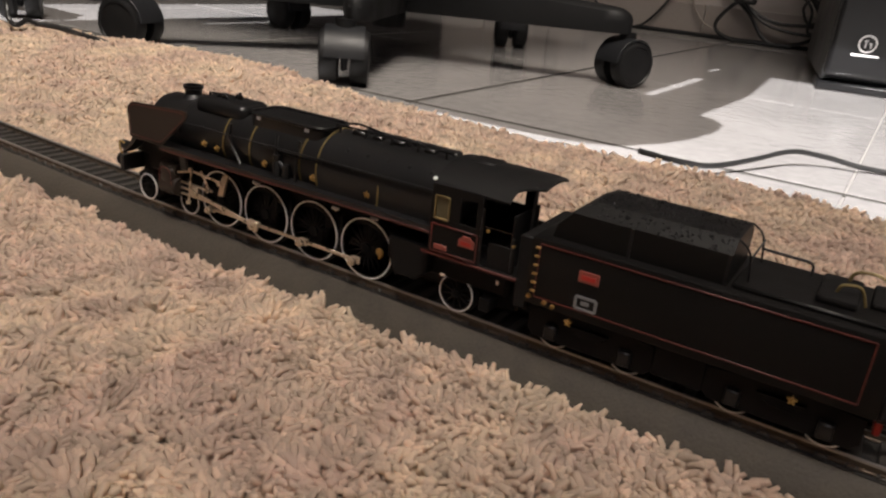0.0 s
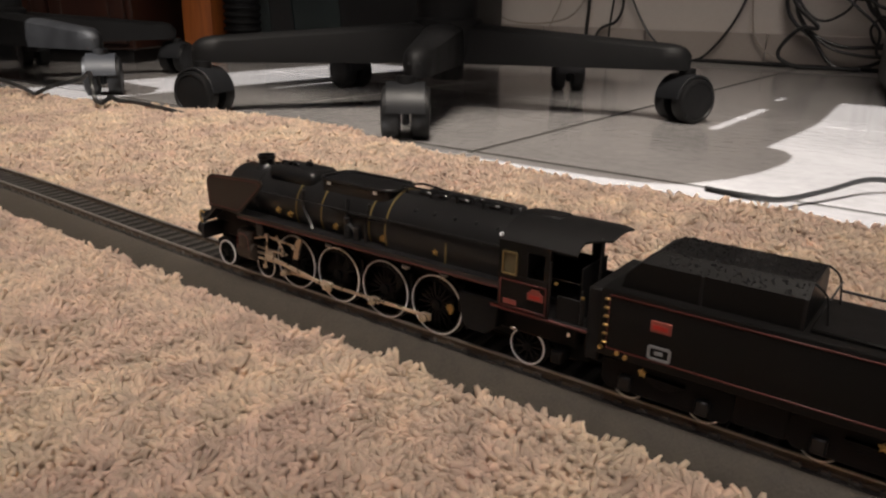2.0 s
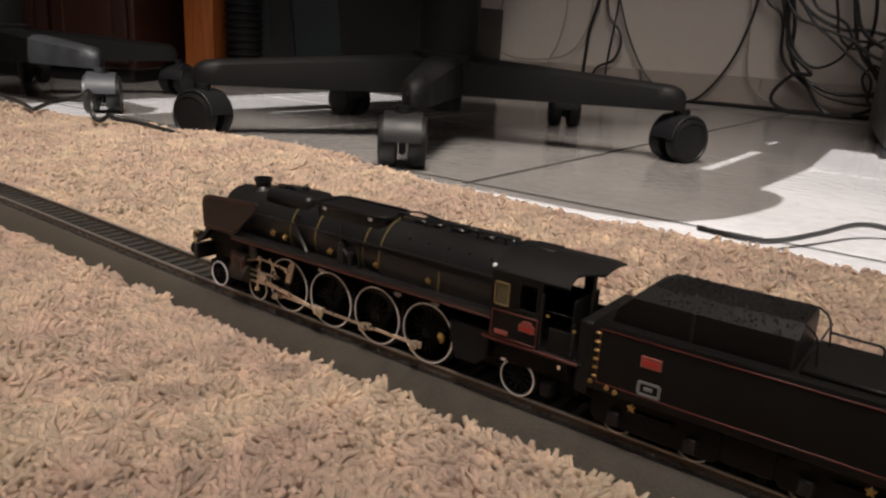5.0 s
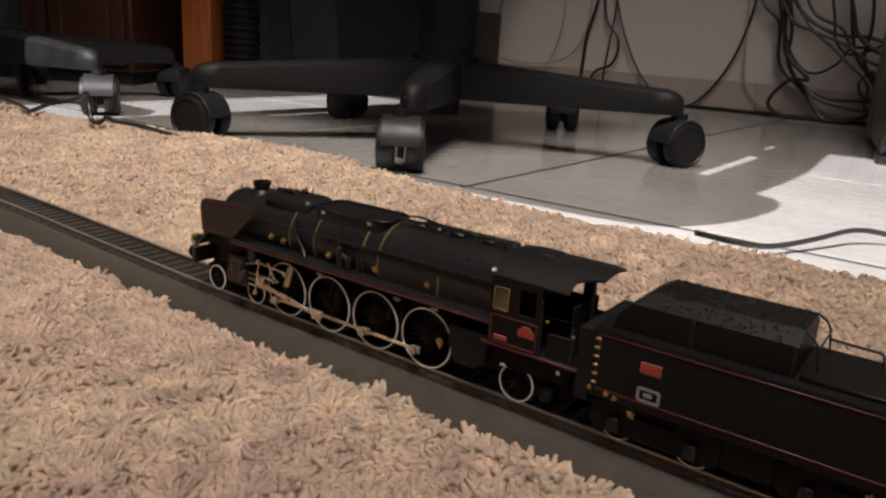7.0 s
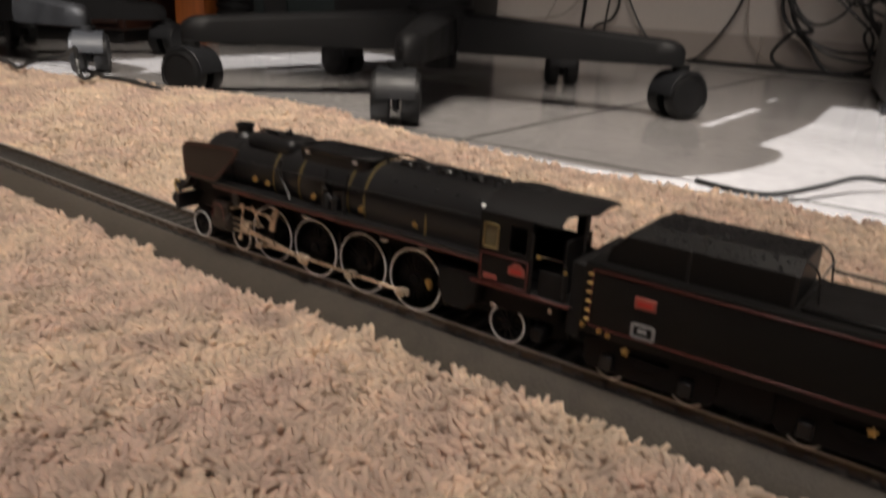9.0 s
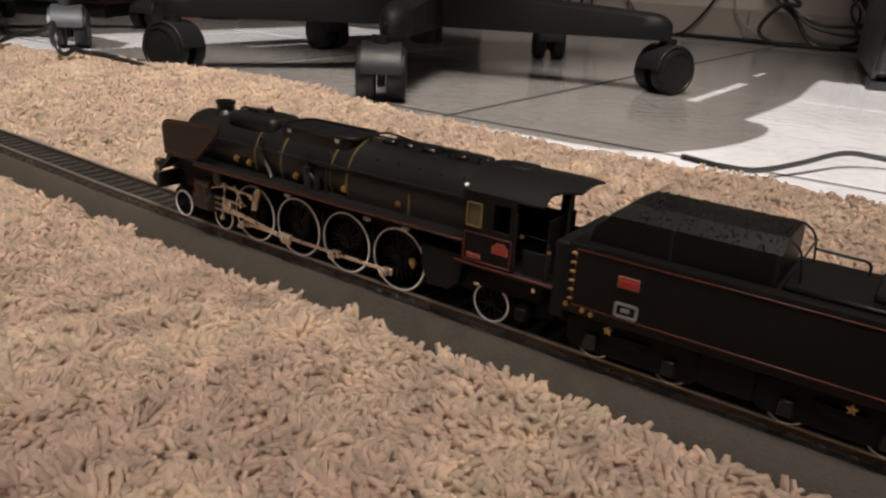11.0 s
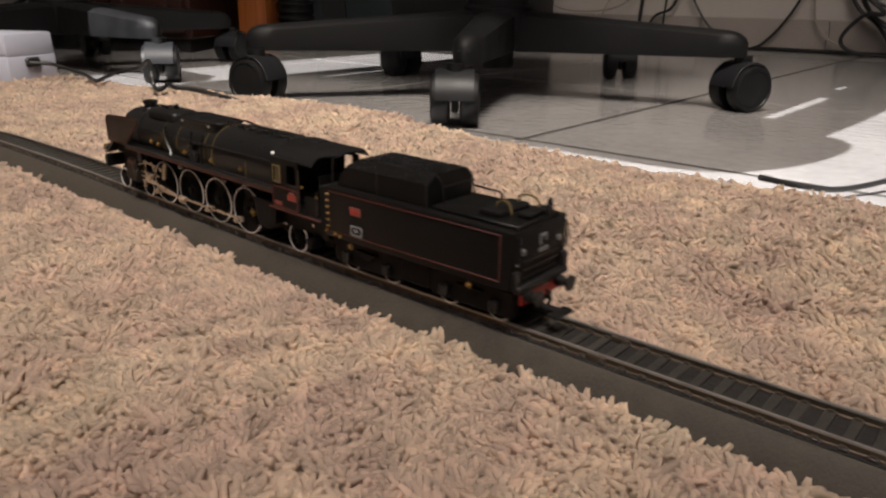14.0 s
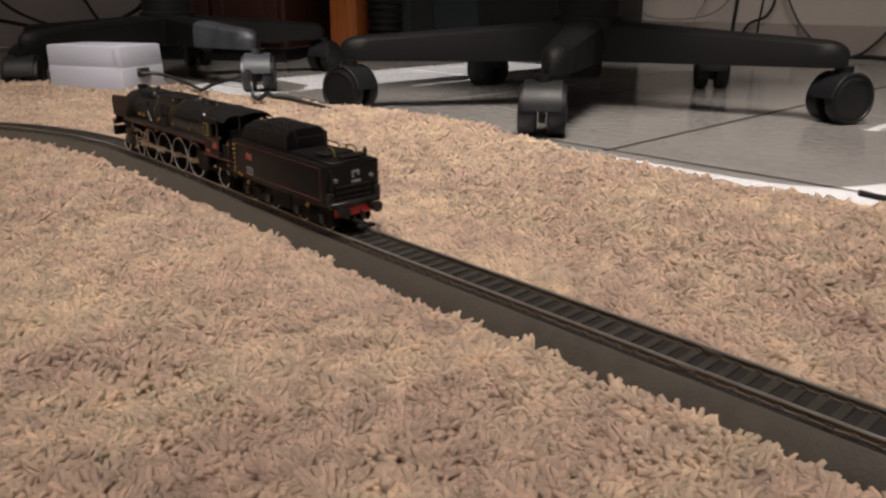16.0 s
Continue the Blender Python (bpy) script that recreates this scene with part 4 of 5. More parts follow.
def part_cab(ob):
    for side in (-1, 1):
        y0, y1 = side * 0.0160, side * 0.0168
        bm = bmesh.new()
        # side sheet round the window and the door opening
        prism(bm, [(0.0295, 0.0215), (0.0475, 0.0215), (0.0475, 0.0330), (0.0295, 0.0330)], y0, y1, "y", 0.0001)
        box(bm, 0.0295, 0.0312, min(y0, y1), max(y0, y1), 0.0330, 0.0437)
        box(bm, 0.0362, 0.0400, min(y0, y1), max(y0, y1), 0.0330, 0.0437)
        box(bm, 0.0458, 0.0475, min(y0, y1), max(y0, y1), 0.0330, 0.0437)
        box(bm, 0.0312, 0.0362, min(y0, y1), max(y0, y1), 0.0402, 0.0437)
        box(bm, 0.0400, 0.0458, min(y0, y1), max(y0, y1), 0.0412, 0.0437)
        w = part("cab_side", bm, M_BODY, ob)
        bm = bmesh.new()
        outline_strip(bm, [(0.0312, 0.0330), (0.0312, 0.0402), (0.0362, 0.0402), (0.0362, 0.0330)], side * 0.0171, 0.0006, 0.0005)
        f = part("window_frame", bm, M_DULLBRASS, w, "dull brass window frame")
        bm = bmesh.new()
        box(bm, 0.0314, 0.0360, side * 0.0164 - 0.0002, side * 0.0164 + 0.0002, 0.0332, 0.0400)
        part("pane", bm, M_GLASS, w)
        bm = bmesh.new()
        outline_strip(bm, [(0.0305, 0.0222), (0.0305, 0.0310), (0.0468, 0.0310), (0.0468, 0.0222)], side * 0.0170, 0.00055, 0.0003)
        part("lining", bm, M_RED, w, "thin red lining")
        # plates: a notched maker's plate and a small one, with plain bars for the lettering
        bm = bmesh.new()
        prism(bm, [(0.0405, 0.0262), (0.0460, 0.0262), (0.0460, 0.0284), (0.0450, 0.0290), (0.0445, 0.0298), (0.0420, 0.0298), (0.0415, 0.0290), (0.0405, 0.0284)], side * 0.0168, side * 0.0173, "y")
        p = part("number_plate", bm, M_PLATE, w, "red enamel plate")
        bm = bmesh.new()
        box(bm, 0.0414, 0.0451, side * 0.0173 - 0.0001, side * 0.0173 + 0.0001, 0.0268, 0.0280)
        part("plate_bar", bm, M_BUFFERRED, p)
        bm = bmesh.new()
        box(bm, 0.0318, 0.0366, side * 0.01705 - 0.0002, side * 0.01705 + 0.0002, 0.0230, 0.0246, 0.0001, 1)
        part("small_plate", bm, M_PLATE, w, "small red enamel plate")
        bm = bmesh.new()
        bar(bm, 0.0270, 0.0208, 0.0610, 0.0208, side * 0.0166, 0.0007, 0.0008)
        part("sill", bm, M_RED, ob, "red-edged footplate")
        bm = bmesh.new()
        rod(bm, (0.0480, side * 0.0168, 0.0225), (0.0480, side * 0.0168, 0.0400), 0.0004, 6)
        rod(bm, (0.0585, side * 0.0160, 0.0225), (0.0585, side * 0.0160, 0.0330), 0.0005, 6)
        part("hand_rail", bm, M_BLACK, ob)
        for x, z in ((0.0500, 0.0335), (0.0590, 0.0310)):
            bm = bmesh.new()
            turned(bm, [(0, -0.0006), (0.0006, -0.0003), (0.0006, 0.0003), (0, 0.0006)], 8, pose(x, side * 0.0166, z))
            part("rail_knob", bm, M_BRASS, ob)
        bm = bmesh.new()
        turned(bm, [(0, 0), (0.0008, 0), (0.0006, 0.0007), (0, 0.0008)], 8, pose(0.0292, side * 0.0150, 0.0445, 60 if side < 0 else -60))
        part("marker_cap", bm, M_WHITE, ob)
        bm = bmesh.new()
        box(bm, 0.0500, 0.0592, side * 0.0152 - 0.0004, side * 0.0152 + 0.0004, 0.0214, 0.0295, 0.0002, 1)
        part("cab_gate", bm, M_CHASSIS, ob)
    # front and rear sheets
    bm = bmesh.new()
    prism(bm, [(-0.0160, 0.0215), (-0.0158, 0.0424), (-0.0105, 0.0464), (0, 0.0484), (0.0105, 0.0464), (0.0158, 0.0424), (0.0160, 0.0215)], 0.0295, 0.0303, "x")
    part("cab_front", bm, M_BODY, ob)
    bm = bmesh.new()
    box(bm, 0.0295, 0.0620, -0.0160, 0.0160, 0.0195, 0.0214, 0.0003, 1)
    part("footplate", bm, M_CHASSIS, ob)
    bm = bmesh.new()
    box(bm, 0.0303, 0.0345, -0.0120, 0.0120, 0.0214, 0.0440, 0.0012, 1)
    box(bm, 0.0345, 0.0362, -0.0035, 0.0035, 0.0245, 0.0310, 0.0005, 1)
    part("backhead", bm, M_CHASSIS, ob)
    bm = bmesh.new()
    box(bm, 0.0560, 0.0567, -0.0125, 0.0040, 0.0214, 0.0385)
    box(bm, 0.0475, 0.0505, 0.0148, 0.0158, 0.0214, 0.0425)
    part("rear_sheet", bm, M_CHASSIS, ob)
    bm = bmesh.new()
    rod(bm, (0.0602, -0.0085, 0.0214), (0.0602, -0.0085, 0.0478), 0.0005, 8)
    part("roof_post", bm, M_BLACK, ob)
    # curved roof, longer in the middle at the rear
    bm = bmesh.new()
    arc = [(math.sin(a) * 0.0188, 0.0376 + 0.0117 * math.cos(a)) for a in np.linspace(-1.04, 1.04, 25)]
    grid = []
    for lay in (0, -0.0007):
        g = []
        for k, x in enumerate(np.linspace(0.0292, 0.0632, 16)):
            row = []
            for y, z in arc:
                q = min(1, max(0, (0.0125 - abs(y)) / 0.0050))
                lim = 0.0560 + 0.0072 * q * q * (3 - 2 * q)
                dip = -0.0016 * max(0, (min(x, lim) - 0.0575) / 0.0085) ** 2
                row.append(bm.verts.new((min(x, lim), y, z + lay + dip)))
            g.append(row)
        grid.append(g)
    n, k = len(grid[0]), len(arc)
    for g in grid:
        for a, b in zip(g, g[1:]):
            for i in range(k - 1):
                bm.faces.new((a[i], a[i + 1], b[i + 1], b[i]))
    for r in (0, n - 1):
        for i in range(k - 1):
            bm.faces.new((grid[0][r][i], grid[0][r][i + 1], grid[1][r][i + 1], grid[1][r][i]))
    for c in (0, k - 1):
        for r in range(n - 1):
            bm.faces.new((grid[0][r][c], grid[0][r + 1][c], grid[1][r + 1][c], grid[1][r][c]))
    bmesh.ops.remove_doubles(bm, verts=bm.verts[:], dist=0.00001)
    roof = part("cab_roof", bm, M_ROOF, ob)
    bm = bmesh.new()
    box(bm, 0.0330, 0.0430, -0.0030, 0.0050, 0.0480, 0.0496, 0.0004, 1)
    part("roof_hatch", bm, M_ROOF, roof)
    return roof


def tender():
    """Its origin lies over the first tender axle; x runs back from there."""
    ob = thing("tender", "black model tender with red lining and heaped coal on the track", "tender")
    X = -0.0730          # loco-space x of the first axle, taken off below
    def sx(x):
        return x + X
    bm = bmesh.new()
    box(bm, sx(0.0645), sx(0.1585), -0.0168, 0.0168, 0.0150, 0.0362, 0.0009, 2)
    body = part("tank", bm, M_BODY, ob)
    # raised deck edge and rear water hatch
    bm = bmesh.new()
    box(bm, sx(0.1190), sx(0.1580), -0.0130, 0.0130, 0.0360, 0.0375, 0.0005, 1)
    part("deck", bm, M_BODY, ob)
    for x0, x1, y0, y1, h in ((0.1380, 0.1475, -0.0095, 0.0095, 0.0396), (0.1500, 0.1560, -0.0040, 0.0115, 0.0392)):
        bm = bmesh.new()
        box(bm, sx(x0), sx(x1), y0, y1, 0.0374, h, 0.0008, 2)
        part("water_hatch", bm, M_CHASSIS, ob)
    # coal bunker: sides lean in towards the top, front slopes to the cab
    bm = bmesh.new()
    prof = [(sx(0.0690), 0.0362), (sx(0.0700), 0.0402), (sx(0.0742), 0.0452), (sx(0.0788), 0.0480), (sx(0.1178), 0.0480), (sx(0.1178), 0.0360)]
    secs = []
    for x, z in prof[:5]:
        t = max(0, min(1, (z - 0.0360) / 0.012))
        w = 0.0128
        top = min(z, 0.0446)
        secs.append([(x, -w, 0.0360), (x, -w, top), (x, -w + 0.0040 * (z - top) / 0.0034 if z > top else -w, z), (x, w - 0.0040 * (z - top) / 0.0034 if z > top else w, z), (x, w, top), (x, w, 0.0360)])
    vs = [[bm.verts.new(p) for p in s] for s in secs]
    for a, b in zip(vs, vs[1:]):
        for i in range(5):
            bm.faces.new((a[i], a[i + 1], b[i + 1], b[i]))
    bm.faces.new(vs[0])
    bm.faces.new(vs[-1][::-1])
    bmesh.ops.remove_doubles(bm, verts=bm.verts[:], dist=0.00001)
    part("coal_bunker", bm, M_BODY, ob)
    # rib seams on the bunker
    for side in (-1, 1):
        for x in (0.0915, 0.1172):
            bm = bmesh.new()
            box(bm, sx(x) - 0.0004, sx(x) + 0.0004, side * 0.0130 - 0.0002, side * 0.0130 + 0.0002, 0.0362, 0.0446)
            part("bunker_rib", bm, M_BLACK, ob)
    # coal lumps heaped along the leaning top
    rng = random.Random(4)
    verts, faces = [], []
    for i in range(1100):
        x = rng.uniform(0.0705, 0.1172)
        y = rng.uniform(-0.0124, 0.0124)
        top = 0.0480 if x > 0.0788 else 0.0408 + (x - 0.0705) / 0.0083 * 0.0072
        z = top - max(0, (abs(y) - 0.0088)) * 0.85
        r = rng.uniform(0.00030, 0.00060)
        m = pose(sx(x), y, z - 0.0001, rng.uniform(0, 360), rng.uniform(0, 360), rng.uniform(0, 360))
        k = len(verts)
        for q in ((1, 0, 0), (-1, 0, 0), (0, 1, 0), (0, -1, 0), (0, 0, 1), (0, 0, -1)):
            verts.append(m @ (Vector(q) * r * rng.uniform(0.6, 1.3)))
        for f in ((0, 2, 4), (2, 1, 4), (1, 3, 4), (3, 0, 4), (2, 0, 5), (1, 2, 5), (3, 1, 5), (0, 3, 5)):
            faces.append([k + j for j in f])
    me = bpy.data.meshes.new("coal")
    me.from_pydata(verts, [], faces)
    me.materials.append(M_COAL)
    heap = new("coal", me)
    heap.parent = ob
    tagged(heap, "heaped black coal lumps", kind="stuff")
    # rail behind the bunker
    bm = bmesh.new()
    for side in (-1, 1):
        tube(bm, [(sx(0.1178), side * 0.0088, 0.0478), (sx(0.1210), side * 0.0088, 0.0450), (sx(0.1222), side * 0.0088, 0.0376)], 0.0003, 6, 3)
    rod(bm, (sx(0.1217), -0.0088, 0.0440), (sx(0.1217), 0.0088, 0.0440), 0.0003, 6)
    tube(bm, [(sx(0.1217), 0.0088, 0.0415), (sx(0.130), 0.0088, 0.0412), (sx(0.1345), 0.0088, 0.0408), (sx(0.1350), 0.0088, 0.0376)], 0.0004, 6, 3)
    part("bunker_rail", bm, M_BLACK, ob)
    bm = bmesh.new()
    tube(bm, [(sx(0.1440), 0.0065, 0.0396), (sx(0.1450), 0.0065, 0.0422), (sx(0.1490), 0.0065, 0.0430), (sx(0.1525), 0.0065, 0.0418), (sx(0.1530), 0.0065, 0.0392)], 0.00045, 6, 4)
    tube(bm, [(sx(0.1420), -0.004, 0.0396), (sx(0.1430), -0.004, 0.0416), (sx(0.1470), -0.004, 0.0420), (sx(0.1490), -0.004, 0.0376)], 0.00045, 6, 4)
    part("filler_handle", bm, M_DULLBRASS, ob, "bronze-coloured filler handles")
    for x, y, h in ((0.1550, 0.0105, 0.0425), (0.1570, 0.0060, 0.0412)):
        bm = bmesh.new()
        turned(bm, [(0, 0), (0.0009, 0), (0.0009, 0.002), (0.0013, 0.0024), (0.0006, h - 0.0375), (0, h - 0.0373)], 10, pose(sx(x), y, 0.0374))
        part("filler_cap", bm, M_BLACK, ob)
    for side in (-1, 1):
        y = side * 0.0169
        bm = bmesh.new()
        outline_strip(bm, [(sx(0.0675), 0.0180), (sx(0.0675), 0.0345), (sx(0.1535), 0.0345), (sx(0.1535), 0.0180)], y, 0.0005, 0.0003)
        part("lining", bm, M_RED, body, "thin red lining")
        bm = bmesh.new()
        box(bm, sx(0.0802), sx(0.0862), y - 0.0004, y + 0.0004, 0.0270, 0.0303, 0.0001, 1)
        p = part("number_plate", bm, M_PLATE, body, "red enamel plate")
        bm = bmesh.new()
        box(bm, sx(0.0811), sx(0.0853), side * 0.01735 - 0.0001, side * 0.01735 + 0.0001, 0.0279, 0.0292)
        part("plate_bar", bm, M_BUFFERRED, p)
        bm = bmesh.new()
        outline_strip(bm, [(sx(0.0804), 0.0188), (sx(0.0804), 0.0224), (sx(0.0864), 0.0224), (sx(0.0864), 0.0188)], y + side * 0.0001, 0.0009, 0.0003)
        bar(bm, sx(0.0820), 0.0206, sx(0.0845), 0.0208, y + side * 0.0001, 0.0012, 0.0003)
        part("data_plate", bm, M_GREYPLATE, body, "grey framed data panel")
        # brass grab steps at the front edge
        for i in range(6):
            bm = bmesh.new()
            z = 0.0195 + 0.0027 * i
            box(bm, sx(0.0662), sx(0.0678), side * 0.0172 - 0.0006, side * 0.0172 + 0.0006, z, z + 0.0006, 0.0002, 1)
            part("brass_step", bm, M_BRASS, ob)
        for x, z in ((0.0712, 0.0172), (0.0738, 0.0166), (0.0660, 0.0178)):
            bm = bmesh.new()
            turned(bm, [(0, 0), (0.0008, 0), (0.0007, 0.0007), (0, 0.0009)], 8, pose(sx(x), y, z, 90 if side < 0 else -90))
            part("brass_knob", bm, M_BRASS, ob)
        for x in (0.0790, 0.1400):
            bm = bmesh.new()
            star_clip(bm, sx(x), side * 0.0160, 0.0130, side)
            part("brass_fitting", bm, M_BRASS, ob)
        # bogie frames with axle boxes and springs
        for a, b in ((0.0730, 0.0960), (0.1260, 0.1490)):
            bm = bmesh.new()
            m = (a + b) / 2
            prism(bm, [(sx(a - 0.0080), 0.0052), (sx(a - 0.0060), 0.0030), (sx(b + 0.0060), 0.0030), (sx(b + 0.0080), 0.0052), (sx(b + 0.0080), 0.0125), (sx(m + 0.004), 0.0138), (sx(m - 0.004), 0.0138), (sx(a - 0.0080), 0.0125)], side * 0.0108, side * 0.0122, "y", 0.0002)
            bg = part("bogie_frame", bm, M_CHASSIS, ob)
            for x in (a, b):
                bm = bmesh.new()
                box(bm, sx(x) - 0.0020, sx(x) + 0.0020, min(side * 0.0115, side * 0.0142), max(side * 0.0115, side * 0.0142), 0.0040, 0.0088, 0.0005, 1)
                part("axle_box", bm, M_BLACK, bg)
            bm = bmesh.new()
            for i in range(4):
                box(bm, sx(m) - 0.0060 + 0.001 * i, sx(m) + 0.0060 - 0.001 * i, min(side * 0.012, side * 0.0136), max(side * 0.012, side * 0.0136), 0.0102 - 0.0008 * i, 0.0108 - 0.0008 * i)
            part("leaf_spring", bm, M_CHASSIS, bg)
        bm = bmesh.new()
        box(bm, sx(0.1035), sx(0.1185), min(side * 0.0080, side * 0.0128), max(side * 0.0080, side * 0.0128), 0.0042, 0.0152, 0.0008, 1)
        part("brake_gear_box", bm, M_CHASSIS, ob)
        for x in (0.0730, 0.0960, 0.1260, 0.1490):
            wheel(ob, sx(x), side, 0.0058, 10, "tender_wheel", False)
    bm = bmesh.new()
    box(bm, sx(0.0600), sx(0.1560), -0.0090, 0.0090, 0.0085, 0.0152, 0.0005, 1)
    part("under_frame", bm, M_CHASSIS, ob)
    bm = bmesh.new()
    box(bm, sx(0.0602), sx(0.0650), -0.0158, 0.0158, 0.0120, 0.0352, 0.0006, 1)
    part("front_bulkhead", bm, M_CHASSIS, ob)
    # rear: red beam, buffers, coupling, plates, lamps
    bm = bmesh.new()
    box(bm, sx(0.1585), sx(0.1603), -0.0125, 0.0125, 0.0092, 0.0140, 0.0004, 1)
    part("buffer_beam", bm, M_BUFFERRED, ob, "bright red rear buffer beam")
    for side in (-1, 1):
        bm = bmesh.new()
        turned(bm, [(0, 0), (0.0022, 0), (0.0020, 0.0028), (0.0013, 0.0030), (0.0013, 0.0050), (0.0030, 0.0052), (0.0029, 0.0060), (0, 0.0062)], 18, pose(sx(0.1600), side * 0.0100, 0.0128) @ ALONG_X)
        part("buffer", bm, M_BLACK, ob)
        bm = bmesh.new()
        turned(bm, [(0, 0), (0.0010, 0), (0.0012, 0.0010), (0, 0.0013)], 12, pose(sx(0.1585), side * 0.0112, 0.0285) @ ALONG_X)
        part("tail_lamp", bm, M_GREYPLATE, ob, "small pale tail lamp")
        bm = bmesh.new()
        box(bm, sx(0.1583), sx(0.1600), side * 0.0150 - 0.0018, side * 0.0150 + 0.0018, 0.0155, 0.0225, 0.0006, 1)
        part("rear_step", bm, M_BLACK, ob)
        bm = bmesh.new()
        tube(bm, [(sx(0.1583), side * 0.0145, 0.0340), (sx(0.1600), side * 0.0145, 0.0335), (sx(0.1600), side * 0.0145, 0.0250), (sx(0.1583), side * 0.0145, 0.0245)], 0.0004, 6, 3)
        part("grab_rail", bm, M_BLACK, ob)
    bm = bmesh.new()
    box(bm, sx(0.1584), sx(0.1590), -0.0012, 0.0045, 0.0258, 0.0272)
    box(bm, sx(0.1584), sx(0.1590), -0.0008, 0.0002, 0.0285, 0.0322)
    box(bm, sx(0.1584), sx(0.1590), -0.0008, 0.0035, 0.0312, 0.0322)
    box(bm, sx(0.1584), sx(0.1590), 0.0026, 0.0036, 0.0295, 0.0322)
    part("rear_plate", bm, M_GREYPLATE, ob, "pale grey rear markings")
    bm = bmesh.new()
    for z in (0.0185, 0.0215, 0.0245):
        box(bm, sx(0.1584), sx(0.1592), -0.0110, 0.0110, z, z + 0.0005)
    box(bm, sx(0.1580), sx(0.1612), -0.0155, 0.0155, 0.0142, 0.0172, 0.0006, 1)
    part("rear_ribs", bm, M_BLACK, ob)
    bm = bmesh.new()
    box(bm, sx(0.1560), sx(0.1680), -0.0016, 0.0016, 0.0045, 0.0066, 0.0005, 1)
    box(bm, sx(0.1660), sx(0.1705), -0.0050, 0.0050, 0.0045, 0.0060, 0.0005, 1)
    tube(bm, [(sx(0.1600), 0.003, 0.0110), (sx(0.1618), 0.003, 0.0085), (sx(0.1612), 0.003, 0.0050)], 0.0006, 6, 4)
    part("rear_coupling", bm, M_CHASSIS, ob)
    return ob


engine = locomotive()
truck = tender()


# ---- office chairs ----
def caster(parent, x, y, heading):
    """A twin-wheel caster under an arm's end; heading: the axle's direction in degrees. z = 0 is the floor."""
    m = pose(x, y, 0, 0, 0, heading)
    R = 0.0290
    bm = bmesh.new()
    # hood: a part-cylinder shell over the wheels, between them a web
    pts = [(0.0315 * math.cos(a), 0.031 + 0.0315 * math.sin(a)) for a in np.linspace(0.02, math.pi - 0.02, 15)]
    pts += [(0.0295 * math.cos(a), 0.031 + 0.0295 * math.sin(a)) for a in np.linspace(math.pi - 0.02, 0.02, 15)]
    prism(bm, pts, -0.0215, 0.0215, "x", 0.0006)
    box(bm, -0.004, 0.004, -0.014, 0.014, 0.016, 0.056, 0.002, 1)
    bmesh.ops.transform(bm, matrix=m, verts=bm.verts[:])
    hood = part("caster_hood", bm, M_HOOD, parent, "grey nylon caster hood")
    bm = bmesh.new()
    turned(bm, [(0, 0.056), (0.011, 0.056), (0.011, 0.069), (0, 0.069)], 16, pose(x, y, 0))
    part("stem", bm, M_NYLON, hood)
    for s in (-1, 1):
        bm = bmesh.new()
        turned(bm, [(0, 0.0015), (R * 0.5, 0.001), (R * 0.8, 0.0), (R * 0.96, 0.001), (R, 0.004), (R, 0.0145), (R * 0.96, 0.0175), (R * 0.84, 0.0185), (R * 0.80, 0.0170), (R * 0.3, 0.0190), (0, 0.0195)], 36, m @ pose(s * 0.0060, 0, R, 0, 90 * s, 0) @ Matrix.Diagonal((1, 1, 1.13, 1)))
        part("caster_wheel", bm, M_TYRE, parent)


def office_chair(label, x, y, arms, casters, headings, with_seat=False):
    """arms: (angle, length) of each; casters: where each one stands, from the hub."""
    ob = thing("office_chair", label, "chair", pose(x, y, FLOOR), "office chairs")
    for k in range(5):
        a, R = arms[k]
        m = pose(0, 0, 0, 0, 0, a)
        bm = bmesh.new()
        # arm: deep and narrow, top falling slightly outwards, rounded end
        rows = []
        for t in [0, 0.25, 0.5, 0.75, 0.88, 0.92, 0.95, 0.975, 0.99, 1.0]:
            d = 0.02 + R * t
            u = min(1, max(0, (d - R + 0.004) / 0.0245))
            q = math.sqrt(1 - u * u)
            w = (0.030 - 0.0155 * t) * max(0.12, q)
            top, bot = 0.120 - 0.022 * t - 0.016 * (1 - q), 0.064 + 0.003 * t
            sec = [(-w * 0.96, bot), (-w * 1.02, bot + 0.014), (-w * 0.93, top - 0.007), (-w * 0.55, top - 0.0012), (0, top), (w * 0.55, top - 0.0012), (w * 0.93, top - 0.007), (w * 1.02, bot + 0.014), (w * 0.96, bot)]
            rows.append([bm.verts.new(m @ Vector((d, p, q))) for p, q in sec])
        for p, q in zip(rows, rows[1:]):
            for i in range(9):
                bm.faces.new((p[i], p[(i + 1) % 9], q[(i + 1) % 9], q[i]))
        bm.faces.new(rows[0])
        bm.faces.new(rows[-1][::-1])
        arm = part("base_arm", bm, M_NYLON, ob)
        caster(ob, *casters[k], headings[k])
    bm = bmesh.new()
    turned(bm, [(0, 0.040), (0.022, 0.040), (0.024, 0.044), (0.024, 0.062), (0.044, 0.066), (0.050, 0.080), (0.050, 0.122), (0.040, 0.128), (0, 0.128)], 32)
    part("hub", bm, M_NYLON, ob)
    bm = bmesh.new()
    turned(bm, [(0, 0.120), (0.044, 0.120), (0.044, 0.30), (0.029, 0.302), (0.029, 0.36), (0.014, 0.362), (0.014, 0.44), (0, 0.44)], 32)
    part("column", bm, M_NYLON, ob)
    if with_seat:
        bm = bmesh.new()
        box(bm, -0.25, 0.25, -0.25, 0.25, 0.44, 0.51, 0.03, 3)
        part("seat", bm, M_NYLON, ob, "dark upholstered seat cushion")
    return ob


